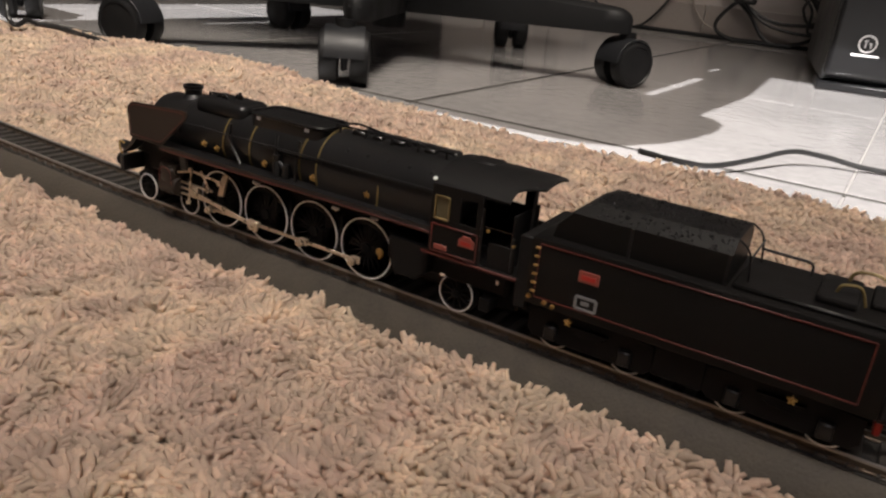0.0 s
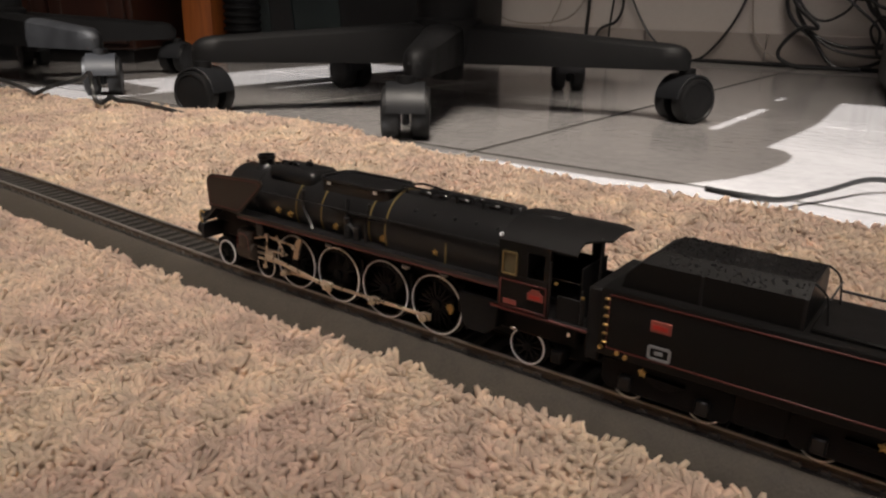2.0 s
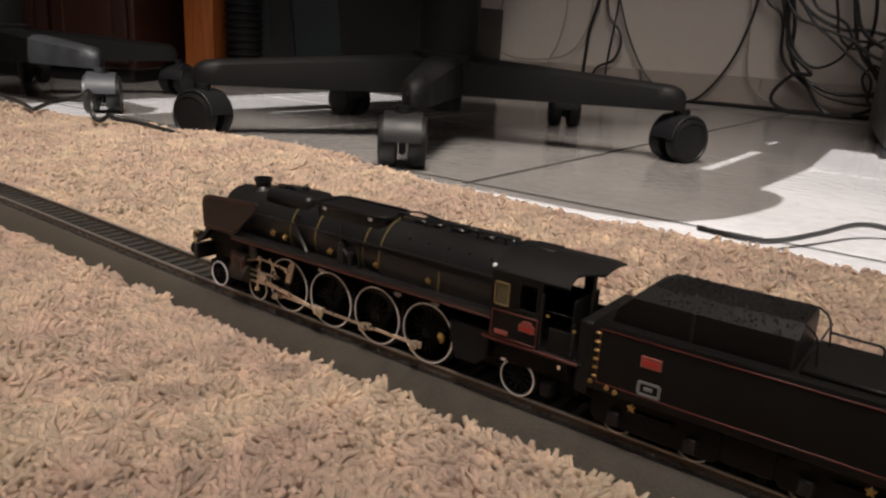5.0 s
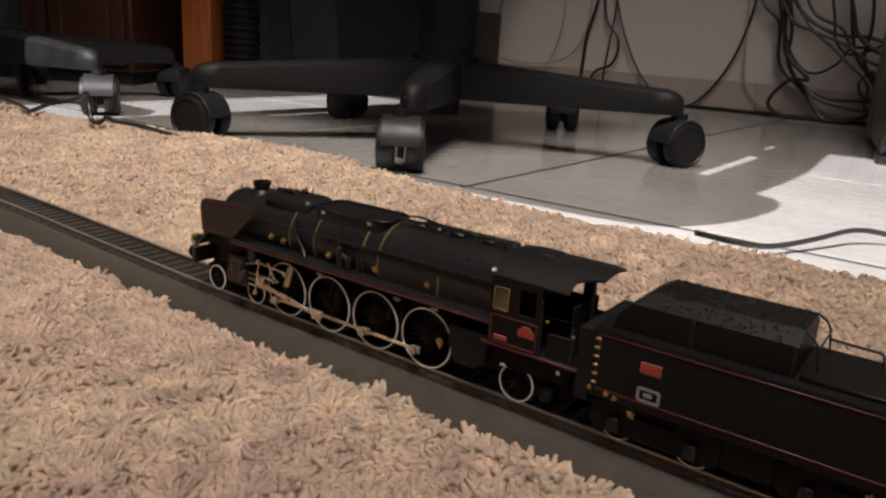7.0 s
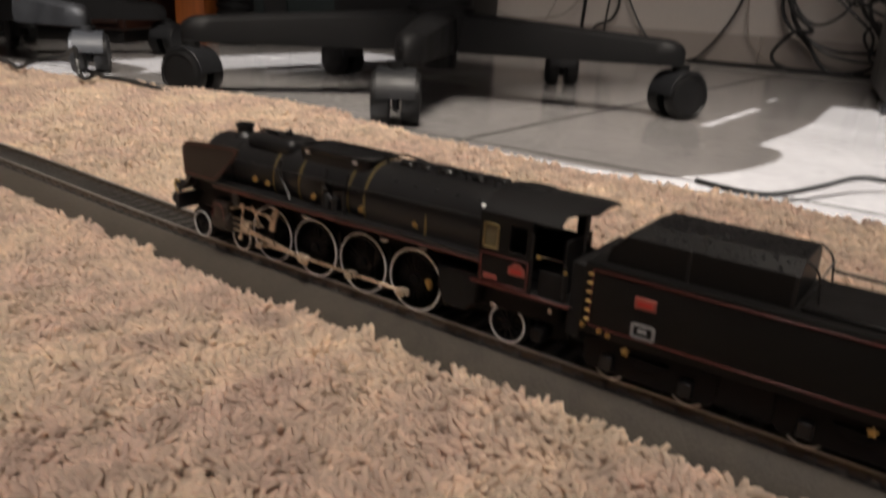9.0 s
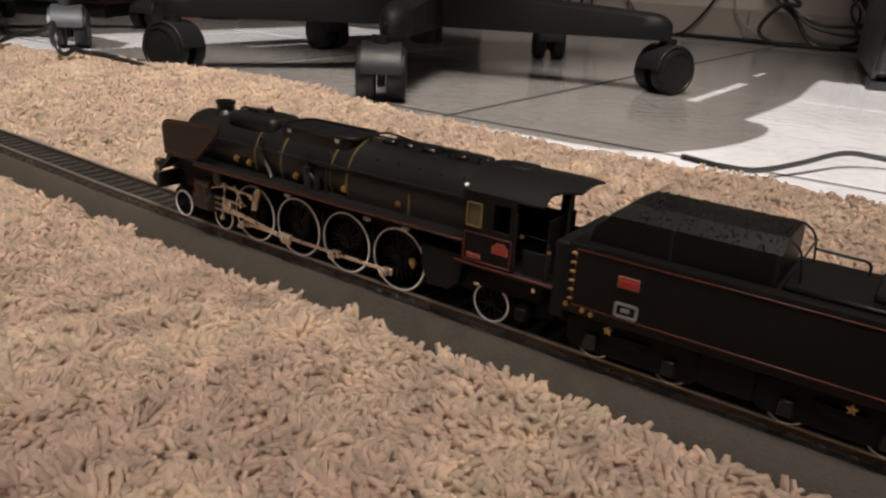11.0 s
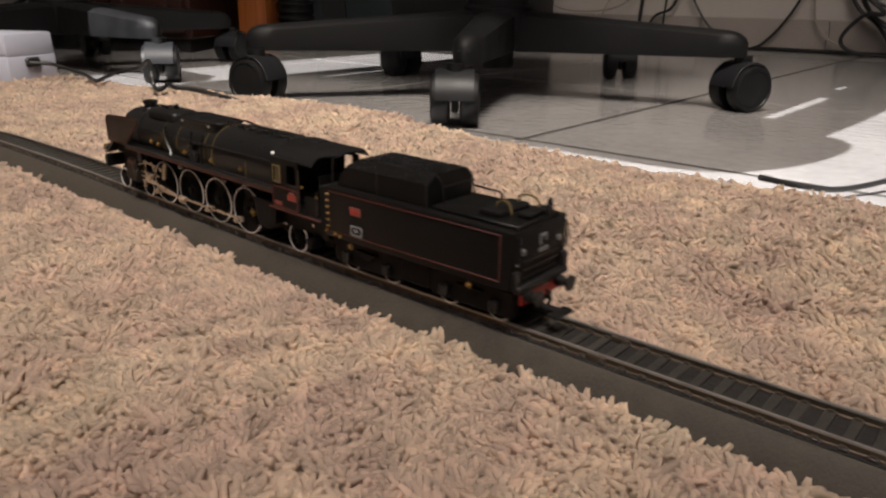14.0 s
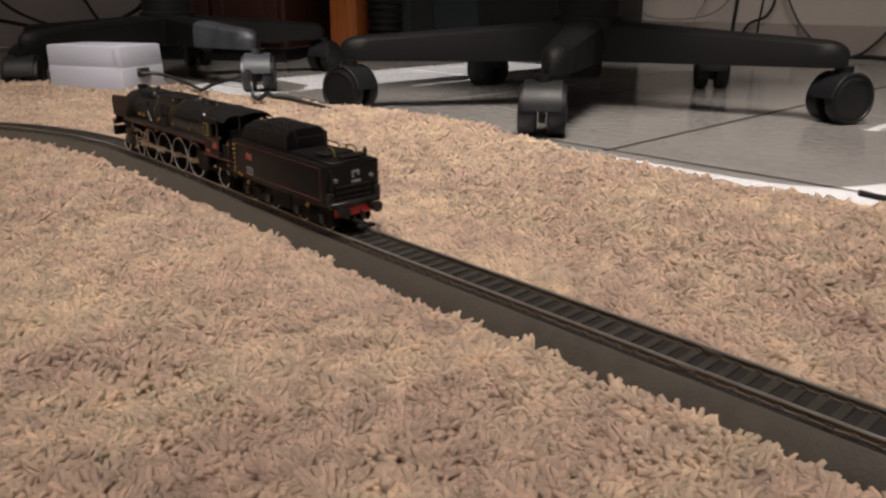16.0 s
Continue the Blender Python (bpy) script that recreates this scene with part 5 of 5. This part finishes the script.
office_chair("black five-star office chair base on twin casters beside the rug", -0.505, 0.680,
             ((16.0, 0.316), (86, 0.318), (161, 0.295), (236, 0.330), (299, 0.262)),
             ((0.318, 0.097), (0.028, 0.325), (-0.275, 0.087), (-0.177, -0.289), (0.127, -0.248)), (-28, 35, 80, -75, 218), True)
office_chair("black five-star office chair base on twin casters by the grey box", -1.286, 0.409,
             tuple((2 + 72 * k, 0.290) for k in range(5)),
             tuple((0.310 * math.cos(radians(2 + 72 * k)), 0.310 * math.sin(radians(2 + 72 * k))) for k in range(5)), (235, 20, 80, 10, 60))


# ---- grey box with its lead ----
def grey_box():
    ob = thing("grey_plastic_box", "light grey plastic power box with a lid seam on the rug", "box", pose(-1.0166, 0.189, -0.014, 0, 0, 26))
    L, W, H = 0.138, 0.086, 0.066
    bm = bmesh.new()
    box(bm, -L / 2, L / 2, -W / 2, W / 2, 0, H * 0.56, 0.003, 2)
    part("lower_shell", bm, M_BOX, ob)
    bm = bmesh.new()
    box(bm, -L / 2 + 0.0004, L / 2 - 0.0004, -W / 2 + 0.0004, W / 2 - 0.0004, H * 0.56 - 0.0022, H, 0.003, 2)
    box(bm, L / 2 - 0.014, L / 2 - 0.001, -W / 2 - 0.0006, -W / 2 + 0.012, H * 0.56 + 0.001, H - 0.003, 0.003, 2)
    for q in bm.verts:
        k = max(0, (q.co.z - H * 0.58) / (H * 0.42))
        q.co.x *= 1 - 0.014 * k
        q.co.y *= 1 - 0.012 * k
    part("lid", bm, M_BOX, ob)
    bm = bmesh.new()
    box(bm, 0.0655, 0.0730, -0.014, 0.010, 0.021, 0.034, 0.002, 1)
    part("plug", bm, M_CABLE, ob, "black plug")
    return ob


grey_box()


def cable(label, points, r, mat=None, category="cable"):
    bm = bmesh.new()
    tube(bm, points, r, 8, 8)
    ob = part("cable", bm, mat or M_CABLE)
    return tagged(ob, label, category)


cable("black lead plugged into the grey box, trailing over the rug", [(-0.940, 0.209, 0.014), (-0.925, 0.233, 0.011), (-0.884, 0.250, 0.001), (-0.838, 0.243, -0.002), (-0.811, 0.237, -0.002), (-0.838, 0.265, 0.000), (-0.850, 0.284, 0.002), (-0.800, 0.290, 0.012), (-0.735, 0.268, 0.026), (-0.700, 0.251, 0.018), (-0.690, 0.247, 0.002), (-0.681, 0.249, -0.003), (-0.690, 0.262, -0.001), (-0.702, 0.273, 0.000), (-0.680, 0.270, -0.002), (-0.662, 0.278, -0.003), (-0.628, 0.279, -0.004), (-0.600, 0.274, -0.004), (-0.580, 0.278, -0.006), (-0.565, 0.290, -0.012)], 0.0026)
cable("black cable end lying across the rug edge and tiles", [(-0.012, 0.330, -0.012), (0.012, 0.350, -0.018), (0.030, 0.385, -0.024), (0.052, 0.430, -0.022), (0.074, 0.475, -0.018), (0.100, 0.500, -0.022), (0.150, 0.525, FLOOR + 0.003), (0.30, 0.60, FLOOR + 0.003), (0.60, 0.70, FLOOR + 0.003)], 0.0022)


# ---- pc tower ----
def pc_tower():
    ob = thing("computer_tower", "black computer tower with a silver ring badge on the tiles", "computer", pose(0.020, 1.10, FLOOR, 0, 0, 10))
    bm = bmesh.new()
    box(bm, 0, 0.21, 0.02, 0.48, 0.014, 0.46, 0.004, 2)
    part("case", bm, M_PC, ob)
    bm = bmesh.new()
    box(bm, 0.002, 0.208, -0.010, 0.0195, 0.022, 0.455, 0.008, 3)
    f = part("front_panel", bm, M_PC, ob)
    bm = bmesh.new()
    box(bm, -0.004, 0.214, -0.004, 0.10, 0.0, 0.0135, 0.003, 1)
    part("foot", bm, M_PC, ob)
    bm = bmesh.new()
    turned(bm, [(0.0105, 0), (0.0130, 0), (0.0130, 0.0006), (0.0105, 0.0006)], 32, pose(0.050, -0.0102, 0.075, 90), closed=True)
    box(bm, 0.0440, 0.0505, -0.0109, -0.0103, 0.0785, 0.0802)
    box(bm, 0.0466, 0.0482, -0.0109, -0.0103, 0.0690, 0.0790)
    box(bm, 0.0515, 0.0560, -0.0109, -0.0103, 0.0750, 0.0766)
    box(bm, 0.0540, 0.0556, -0.0109, -0.0103, 0.0690, 0.0755)
    part("badge", bm, M_LOGO, f, "silver ring badge")
    bm = bmesh.new()
    box(bm, 0.031, 0.069, -0.0107, -0.0103, 0.0565, 0.0595)
    part("badge_bar", bm, M_LOGO, f, "silver lettering bar")
    return ob


pc_tower()


# ---- loudspeaker box by the wall ----
def speaker():
    ob = thing("loudspeaker", "black wooden subwoofer box with a round port beside the wall", "speaker", pose(-1.268, 1.80, FLOOR, 0, 0, -4))
    bm = bmesh.new()
    box(bm, -0.078, 0.078, -0.10, 0.10, 0.0, 0.235, 0.004, 2)
    part("cabinet", bm, M_PC, ob)
    bm = bmesh.new()
    turned(bm, [(0.011, 0), (0.017, 0), (0.016, 0.003), (0.012, 0.003)], 24, pose(0.000, -0.100, 0.165, 90), closed=True)
    part("port", bm, M_NYLON, ob)
    bm = bmesh.new()
    turned(bm, [(0, 0), (0.005, 0), (0.004, 0.006), (0, 0.007)], 12, pose(0.004, -0.100, 0.110, 90))
    part("jack", bm, M_STEEL, ob, "steel jack socket")
    return ob


speaker()


# ---- wooden furniture and dark panels at the back ----
def cabinet():
    ob = thing("wooden_cabinet", "dark mahogany cabinet standing at the back on the tiles", "cabinet", pose(-1.62, 0.66, FLOOR, 0, 0, 33))
    bm = bmesh.new()
    box(bm, -0.17, 0.20, 0.0, 0.30, 0.03, 0.60, 0.004, 1)
    part("carcass", bm, M_MAHOGANY, ob)
    for a, b in ((-0.16, 0.012), (0.018, 0.19)):
        bm = bmesh.new()
        box(bm, a, b, -0.018, -0.001, 0.045, 0.585, 0.004, 2)
        d = part("door", bm, M_MAHOGANY, ob)
        bm = bmesh.new()
        box(bm, a + 0.03, b - 0.03, -0.024, -0.0185, 0.10, 0.53, 0.004, 1)
        part("panel", bm, M_MAHOGANY, d)
    bm = bmesh.new()
    box(bm, -0.16, 0.19, 0.01, 0.28, 0, 0.0295)
    part("plinth", bm, M_CHASSIS, ob)
    return ob


cabinet()


def desk():
    ob = thing("desk", "wooden desk with an orange varnished side panel and an added unseen top", "desk")
    # top is out of view, added to keep light off the back
    bm = bmesh.new()
    box(bm, -1.90, -0.86, 0.62, 1.90, FLOOR + 0.70, FLOOR + 0.735, 0.004, 2)
    part("shading_top", bm, M_MAHOGANY, ob)
    bm = bmesh.new()
    v = box(bm, -0.012, 0.062, 0, 0.32, 0, 0.70, 0.003, 2)
    bmesh.ops.transform(bm, matrix=pose(-1.47, 0.925, FLOOR, 0, 0, 30), verts=bm.verts[:])
    part("side_panel", bm, M_ORANGE, ob, "orange varnished wooden side panel")
    return ob


desk()


def hose():
    ob = thing("corrugated_hose", "black corrugated flexible hose hanging down at the back", "hose")
    bm = bmesh.new()
    prof, z = [], 0.0
    while z < 0.50:
        prof += [(0.040, z), (0.046, z + 0.004), (0.046, z + 0.009), (0.040, z + 0.013)]
        z += 0.017
    turned(bm, [(0, 0)] + prof + [(0, z)], 28, pose(-1.40, 1.035, FLOOR))
    part("hose_wall", bm, M_NYLON, ob)
    return ob


hose()


def bin_case():
    ob = thing("dark_storage_case", "dark green-black glossy plastic case standing behind the chair", "case", pose(-1.30, 1.33, FLOOR, 0, 0, 60))
    bm = bmesh.new()
    prism(bm, [(-0.30, 0.0), (0.34, 0.0), (0.36, 0.55), (-0.34, 0.55)], 0.0, 0.25, "y", 0.006)
    part("shell", bm, M_PC, ob)
    bm = bmesh.new()
    prism(bm, [(-0.16, 0.02), (-0.03, 0.02), (-0.08, 0.50), (-0.20, 0.50)], -0.006, -0.001, "y", 0.002)
    part("front_strip", bm, M_SMOKE, ob, "smoky green-grey panel strip")
    bm = bmesh.new()
    prism(bm, [(-0.27, 0.02), (-0.22, 0.02), (-0.25, 0.50), (-0.30, 0.50)], -0.006, -0.001, "y", 0.002)
    part("front_strip", bm, M_SMOKE, ob)
    return ob


bin_case()


# ---- cables on the wall ----
def wall_cables():
    runs = [
        ("thin grey cable looping down the wall", M_GREYCABLE, 0.0028, [(-1.166, 1.900, 0.347), (-1.203, 1.900, 0.175), (-1.199, 1.900, 0.087), (-1.138, 1.900, 0.059), (-1.023, 1.900, 0.059), (-0.937, 1.900, 0.085), (-0.888, 1.900, 0.154), (-0.876, 1.900, 0.251), (-0.876, 1.900, 0.345)]),
        ("thin grey cable hanging on the wall", M_GREYCABLE, 0.0022, [(-0.972, 1.900, 0.346), (-0.962, 1.900, 0.217), (-0.980, 1.900, 0.116), (-1.001, 1.900, 0.073), (-1.020, 1.900, 0.028)]),
        ("black cable hanging down the wall", M_CABLE, 0.0050, [(-0.845, 1.900, 0.345), (-0.857, 1.900, 0.243), (-0.879, 1.900, 0.154), (-0.884, 1.900, 0.088), (-0.889, 1.900, 0.004)]),
        ("black cable twisting down the wall", M_CABLE, 0.0040, [(-0.845, 1.900, 0.345), (-0.824, 1.900, 0.204), (-0.785, 1.900, 0.155), (-0.776, 1.900, 0.111), (-0.795, 1.900, 0.069), (-0.838, 1.900, 0.050), (-0.859, 1.900, 0.020)]),
        ("black cable twisting down the wall", M_CABLE, 0.0028, [(-0.796, 1.900, 0.344), (-0.796, 1.900, 0.237), (-0.803, 1.900, 0.157), (-0.811, 1.900, 0.076), (-0.814, 1.900, 0.018)]),
        ("black cable hanging to the floor by the wall", M_CABLE, 0.0032, [(-0.822, 1.900, 0.345), (-0.791, 1.900, 0.237), (-0.755, 1.900, 0.144), (-0.706, 1.900, 0.059), (-0.665, 1.900, 0.014), (-0.617, 1.900, FLOOR + 0.006)]),
        ("black cable sagging along the wall", M_CABLE, 0.0034, [(-0.406, 1.900, 0.342), (-0.410, 1.900, 0.252), (-0.428, 1.900, 0.159), (-0.459, 1.900, 0.077), (-0.509, 1.900, 0.004), (-0.556, 1.900, -0.028), (-0.638, 1.900, FLOOR + 0.006)]),
        ("thin grey cable hanging on the wall", M_GREYCABLE, 0.0024, [(-0.437, 1.900, 0.342), (-0.423, 1.900, 0.217), (-0.414, 1.900, 0.102), (-0.401, 1.900, 0.044), (-0.365, 1.900, 0.003), (-0.317, 1.900, -0.015)]),
        ("black cable lying along the wall foot", M_CABLE, 0.0050, [(-0.550, 1.900, FLOOR + 0.006), (-0.479, 1.900, FLOOR + 0.006), (-0.360, 1.900, FLOOR + 0.006), (-0.247, 1.900, FLOOR + 0.006), (-0.142, 1.900, FLOOR + 0.006), (-0.019, 1.900, FLOOR + 0.006)]),
    ]
    for label, mat, r, pts in runs:
        cable(label, pts, r, mat)
    # the tangle by the computer
    tagged(cable("tangled black cable hanging beside the computer", [(-0.419, 1.880, 0.353), (-0.385, 1.880, 0.251), (-0.339, 1.880, 0.204), (-0.327, 1.880, 0.121), (-0.304, 1.880, 0.080), (-0.256, 1.880, 0.042), (-0.206, 1.880, -0.017), (-0.153, 1.880, FLOOR + 0.008), (-0.095, 1.880, 0.002), (-0.099, 1.880, 0.069), (-0.142, 1.880, 0.119), (-0.167, 1.880, 0.184), (-0.199, 1.880, 0.338)], 0.0046), group="tangled cables")
    tagged(cable("tangled black cable hanging beside the computer", [(-0.373, 1.868, 0.352), (-0.329, 1.868, 0.204), (-0.290, 1.868, 0.095), (-0.226, 1.868, 0.031), (-0.157, 1.868, 0.010), (-0.070, 1.868, 0.005)], 0.004), group="tangled cables")
    tagged(cable("tangled black cable hanging beside the computer", [(-0.352, 1.856, 0.350), (-0.313, 1.856, 0.177), (-0.277, 1.856, 0.110), (-0.233, 1.856, 0.086), (-0.187, 1.856, 0.109), (-0.157, 1.856, 0.151), (-0.096, 1.856, 0.141), (-0.039, 1.856, 0.087)], 0.0034), group="tangled cables")
    tagged(cable("tangled black cable hanging beside the computer", [(-0.327, 1.844, 0.335), (-0.313, 1.844, 0.176), (-0.297, 1.844, 0.122), (-0.241, 1.844, 0.071), (-0.280, 1.844, 0.068), (-0.320, 1.844, 0.023), (-0.319, 1.844, -0.006), (-0.277, 1.844, FLOOR + 0.008), (-0.210, 1.844, FLOOR + 0.008), (-0.135, 1.844, FLOOR + 0.008)], 0.005), group="tangled cables")
    tagged(cable("tangled black cable hanging beside the computer", [(-0.380, 1.832, 0.348), (-0.304, 1.832, 0.216), (-0.247, 1.832, 0.185), (-0.167, 1.832, 0.156), (-0.112, 1.832, 0.120), (-0.039, 1.832, 0.100)], 0.0036), group="tangled cables")
    tagged(cable("tangled black cable hanging beside the computer", [(-0.371, 1.880, 0.353), (-0.291, 1.880, 0.233), (-0.204, 1.880, 0.182), (-0.142, 1.880, 0.179), (-0.092, 1.880, 0.168), (-0.031, 1.880, 0.152)], 0.0046), group="tangled cables")
    tagged(cable("tangled black cable hanging beside the computer", [(-0.313, 1.868, 0.338), (-0.262, 1.868, 0.233), (-0.192, 1.868, 0.196), (-0.166, 1.868, 0.157), (-0.109, 1.868, 0.081), (-0.078, 1.868, 0.044)], 0.004), group="tangled cables")
    tagged(cable("tangled black cable hanging beside the computer", [(-0.241, 1.856, 0.336), (-0.210, 1.856, 0.221), (-0.198, 1.856, 0.168), (-0.167, 1.856, 0.137), (-0.120, 1.856, 0.146), (-0.059, 1.856, 0.188)], 0.0034), group="tangled cables")
    tagged(cable("tangled black cable hanging beside the computer", [(-0.202, 1.844, 0.335), (-0.169, 1.844, 0.234), (-0.150, 1.844, 0.183), (-0.107, 1.844, 0.147), (-0.045, 1.844, 0.125)], 0.005), group="tangled cables")
    tagged(cable("tangled black cable hanging beside the computer", [(-0.344, 1.832, 0.334), (-0.263, 1.832, 0.204), (-0.204, 1.832, 0.154), (-0.160, 1.832, 0.117), (-0.108, 1.832, 0.069), (-0.104, 1.832, 0.016), (-0.068, 1.832, 0.013)], 0.0036), group="tangled cables")
    tagged(cable("tangled black cable hanging beside the computer", [(-0.342, 1.880, 0.339), (-0.307, 1.880, 0.192), (-0.302, 1.880, 0.109), (-0.259, 1.880, 0.056), (-0.188, 1.880, 0.027), (-0.113, 1.880, 0.027), (-0.028, 1.880, 0.022)], 0.0046), group="tangled cables")
    tagged(cable("tangled black cable hanging beside the computer", [(-0.147, 1.868, 0.337), (-0.128, 1.868, 0.211), (-0.131, 1.868, 0.133), (-0.112, 1.868, 0.094), (-0.086, 1.868, 0.083), (-0.045, 1.868, 0.112)], 0.004), group="tangled cables")
    tagged(cable("tangled black cable hanging beside the computer", [(-0.116, 1.856, 0.094), (-0.129, 1.856, 0.067), (-0.111, 1.856, 0.035), (-0.086, 1.856, 0.044), (-0.083, 1.856, 0.077), (-0.105, 1.856, 0.098), (-0.116, 1.856, 0.094)], 0.0034), group="tangled cables")


wall_cables()
cable("black cable sagging along the far wall", [(-2.450, 0.311, 0.064), (-2.450, 0.397, 0.053), (-2.450, 0.519, 0.029), (-2.450, 0.673, 0.027), (-2.450, 0.768, 0.058), (-2.450, 0.835, 0.102), (-2.450, 0.853, 0.183)], 0.006)
cable("black cable sagging along the far wall", [(-2.450, 0.359, 0.174), (-2.450, 0.407, 0.111), (-2.450, 0.476, 0.062), (-2.450, 0.570, 0.033), (-2.450, 0.710, 0.034), (-2.450, 0.832, 0.086)], 0.005)
cable("black cable sagging along the far wall", [(-2.450, 0.609, 0.178), (-2.450, 0.650, 0.111), (-2.450, 0.702, 0.041), (-2.450, 0.808, 0.075)], 0.005)


# ---- floor tiles ----
def tiles():
    """Two joints are wide and dark (an expansion joint each way), the others are narrow."""
    wide_x, wide_y, sx, sy = -0.279, 0.421, 0.402, 0.445
    made = {}
    for i in range(-6, 7):
        for j in range(-4, 5):
            gaps = tuple(0.0042 if w else 0.0010 for w in (i == 0, i == -1, j == 0, j == -1))
            if gaps not in made:
                bm = bmesh.new()
                box(bm, gaps[0], sx - gaps[1], gaps[2], sy - gaps[3], -0.006, 0.0, 0.0007, 1)
                made[gaps] = mesh_of("tile", bm, M_TILE)
            x, y = wide_x + sx * i, wide_y + sy * j
            if -2.6 < x < 1.9 and -1.3 < y < 1.60:
                share("tile", made[gaps], floor, pose(x, y, FLOOR))
    # dark filling of the wide joints, almost flush
    bm = bmesh.new()
    box(bm, -2.5, 2.1, wide_y - 0.0042, wide_y + 0.0042, FLOOR - 0.004, FLOOR - 0.0002)
    part("joint_strip", bm, M_GROUT, floor, smooth=False)
    bm = bmesh.new()
    box(bm, wide_x - 0.0036, wide_x + 0.0036, wide_y + 0.0045, 1.92, FLOOR - 0.004, FLOOR - 0.0002)
    part("joint_strip", bm, M_GROUT, floor, smooth=False)


tiles()


# ---- what moves ----
STARTS = ((12.05, 0.0), (12.2, 0.0015), (12.5, 0.0115), (13.0, 0.0410), (13.5, 0.0890), (14.0, 0.1410), (14.5, 0.1910), (15.0, 0.2280), (15.5, 0.2665), (16.0, 0.3070))


def way(t):
    """Metres that the train has gone at t seconds (a smooth line through STARTS)."""
    if t <= STARTS[0][0]:
        return 0.0
    ts = [a for a, b in STARTS]
    vs = [b for a, b in STARTS]
    i = max(k for k in range(len(ts) - 1) if ts[k] <= t)
    def slope(k):
        if k == 0:
            return 0.0
        if k == len(ts) - 1:
            return (vs[k] - vs[k - 1]) / (ts[k] - ts[k - 1])
        return (vs[k + 1] - vs[k - 1]) / (ts[k + 1] - ts[k - 1])
    h = ts[i + 1] - ts[i]
    u = (t - ts[i]) / h
    return ((2 * u ** 3 - 3 * u ** 2 + 1) * vs[i] + (u ** 3 - 2 * u ** 2 + u) * h * slope(i) + (-2 * u ** 3 + 3 * u ** 2) * vs[i + 1] + (u ** 3 - u ** 2) * h * slope(i + 1))


def motions():
    times = [0.0, 12.0] + [12.0 + i / 15 for i in range(1, 61)]
    walk(engine, [(t, seat(way(t), way(t) + 0.0723)) for t in times])
    walk(truck, [(t, seat(way(t) - 0.149, way(t) - 0.073) @ pose(-0.076, 0, 0)) for t in times])
    for w, x, y, r in WHEELS:
        walk(w, [(t, pose(x, y, r, 0, -math.degrees(way(t) / r), 0)) for t in times])
    for ob, kind, side in RODS:
        rows = []
        for t in times:
            a = PHASE + way(t) / 0.0112 + (0 if side < 0 else math.pi / 2)
            px, pz = CRANK * math.cos(a), 0.0112 + CRANK * math.sin(a)
            if kind == "coupling":
                rows.append((t, pose(px, 0, pz)))
                continue
            tilt = math.asin((GUIDE_Z - pz) / ROD_LENGTH)
            if kind == "connecting":
                rows.append((t, pose(px - 0.0482, 0, pz, 0, math.degrees(tilt), 0)))
            else:
                rows.append((t, pose(px - 0.0482 - ROD_LENGTH * math.cos(tilt), 0, GUIDE_Z)))
        walk(ob, rows)


motions()
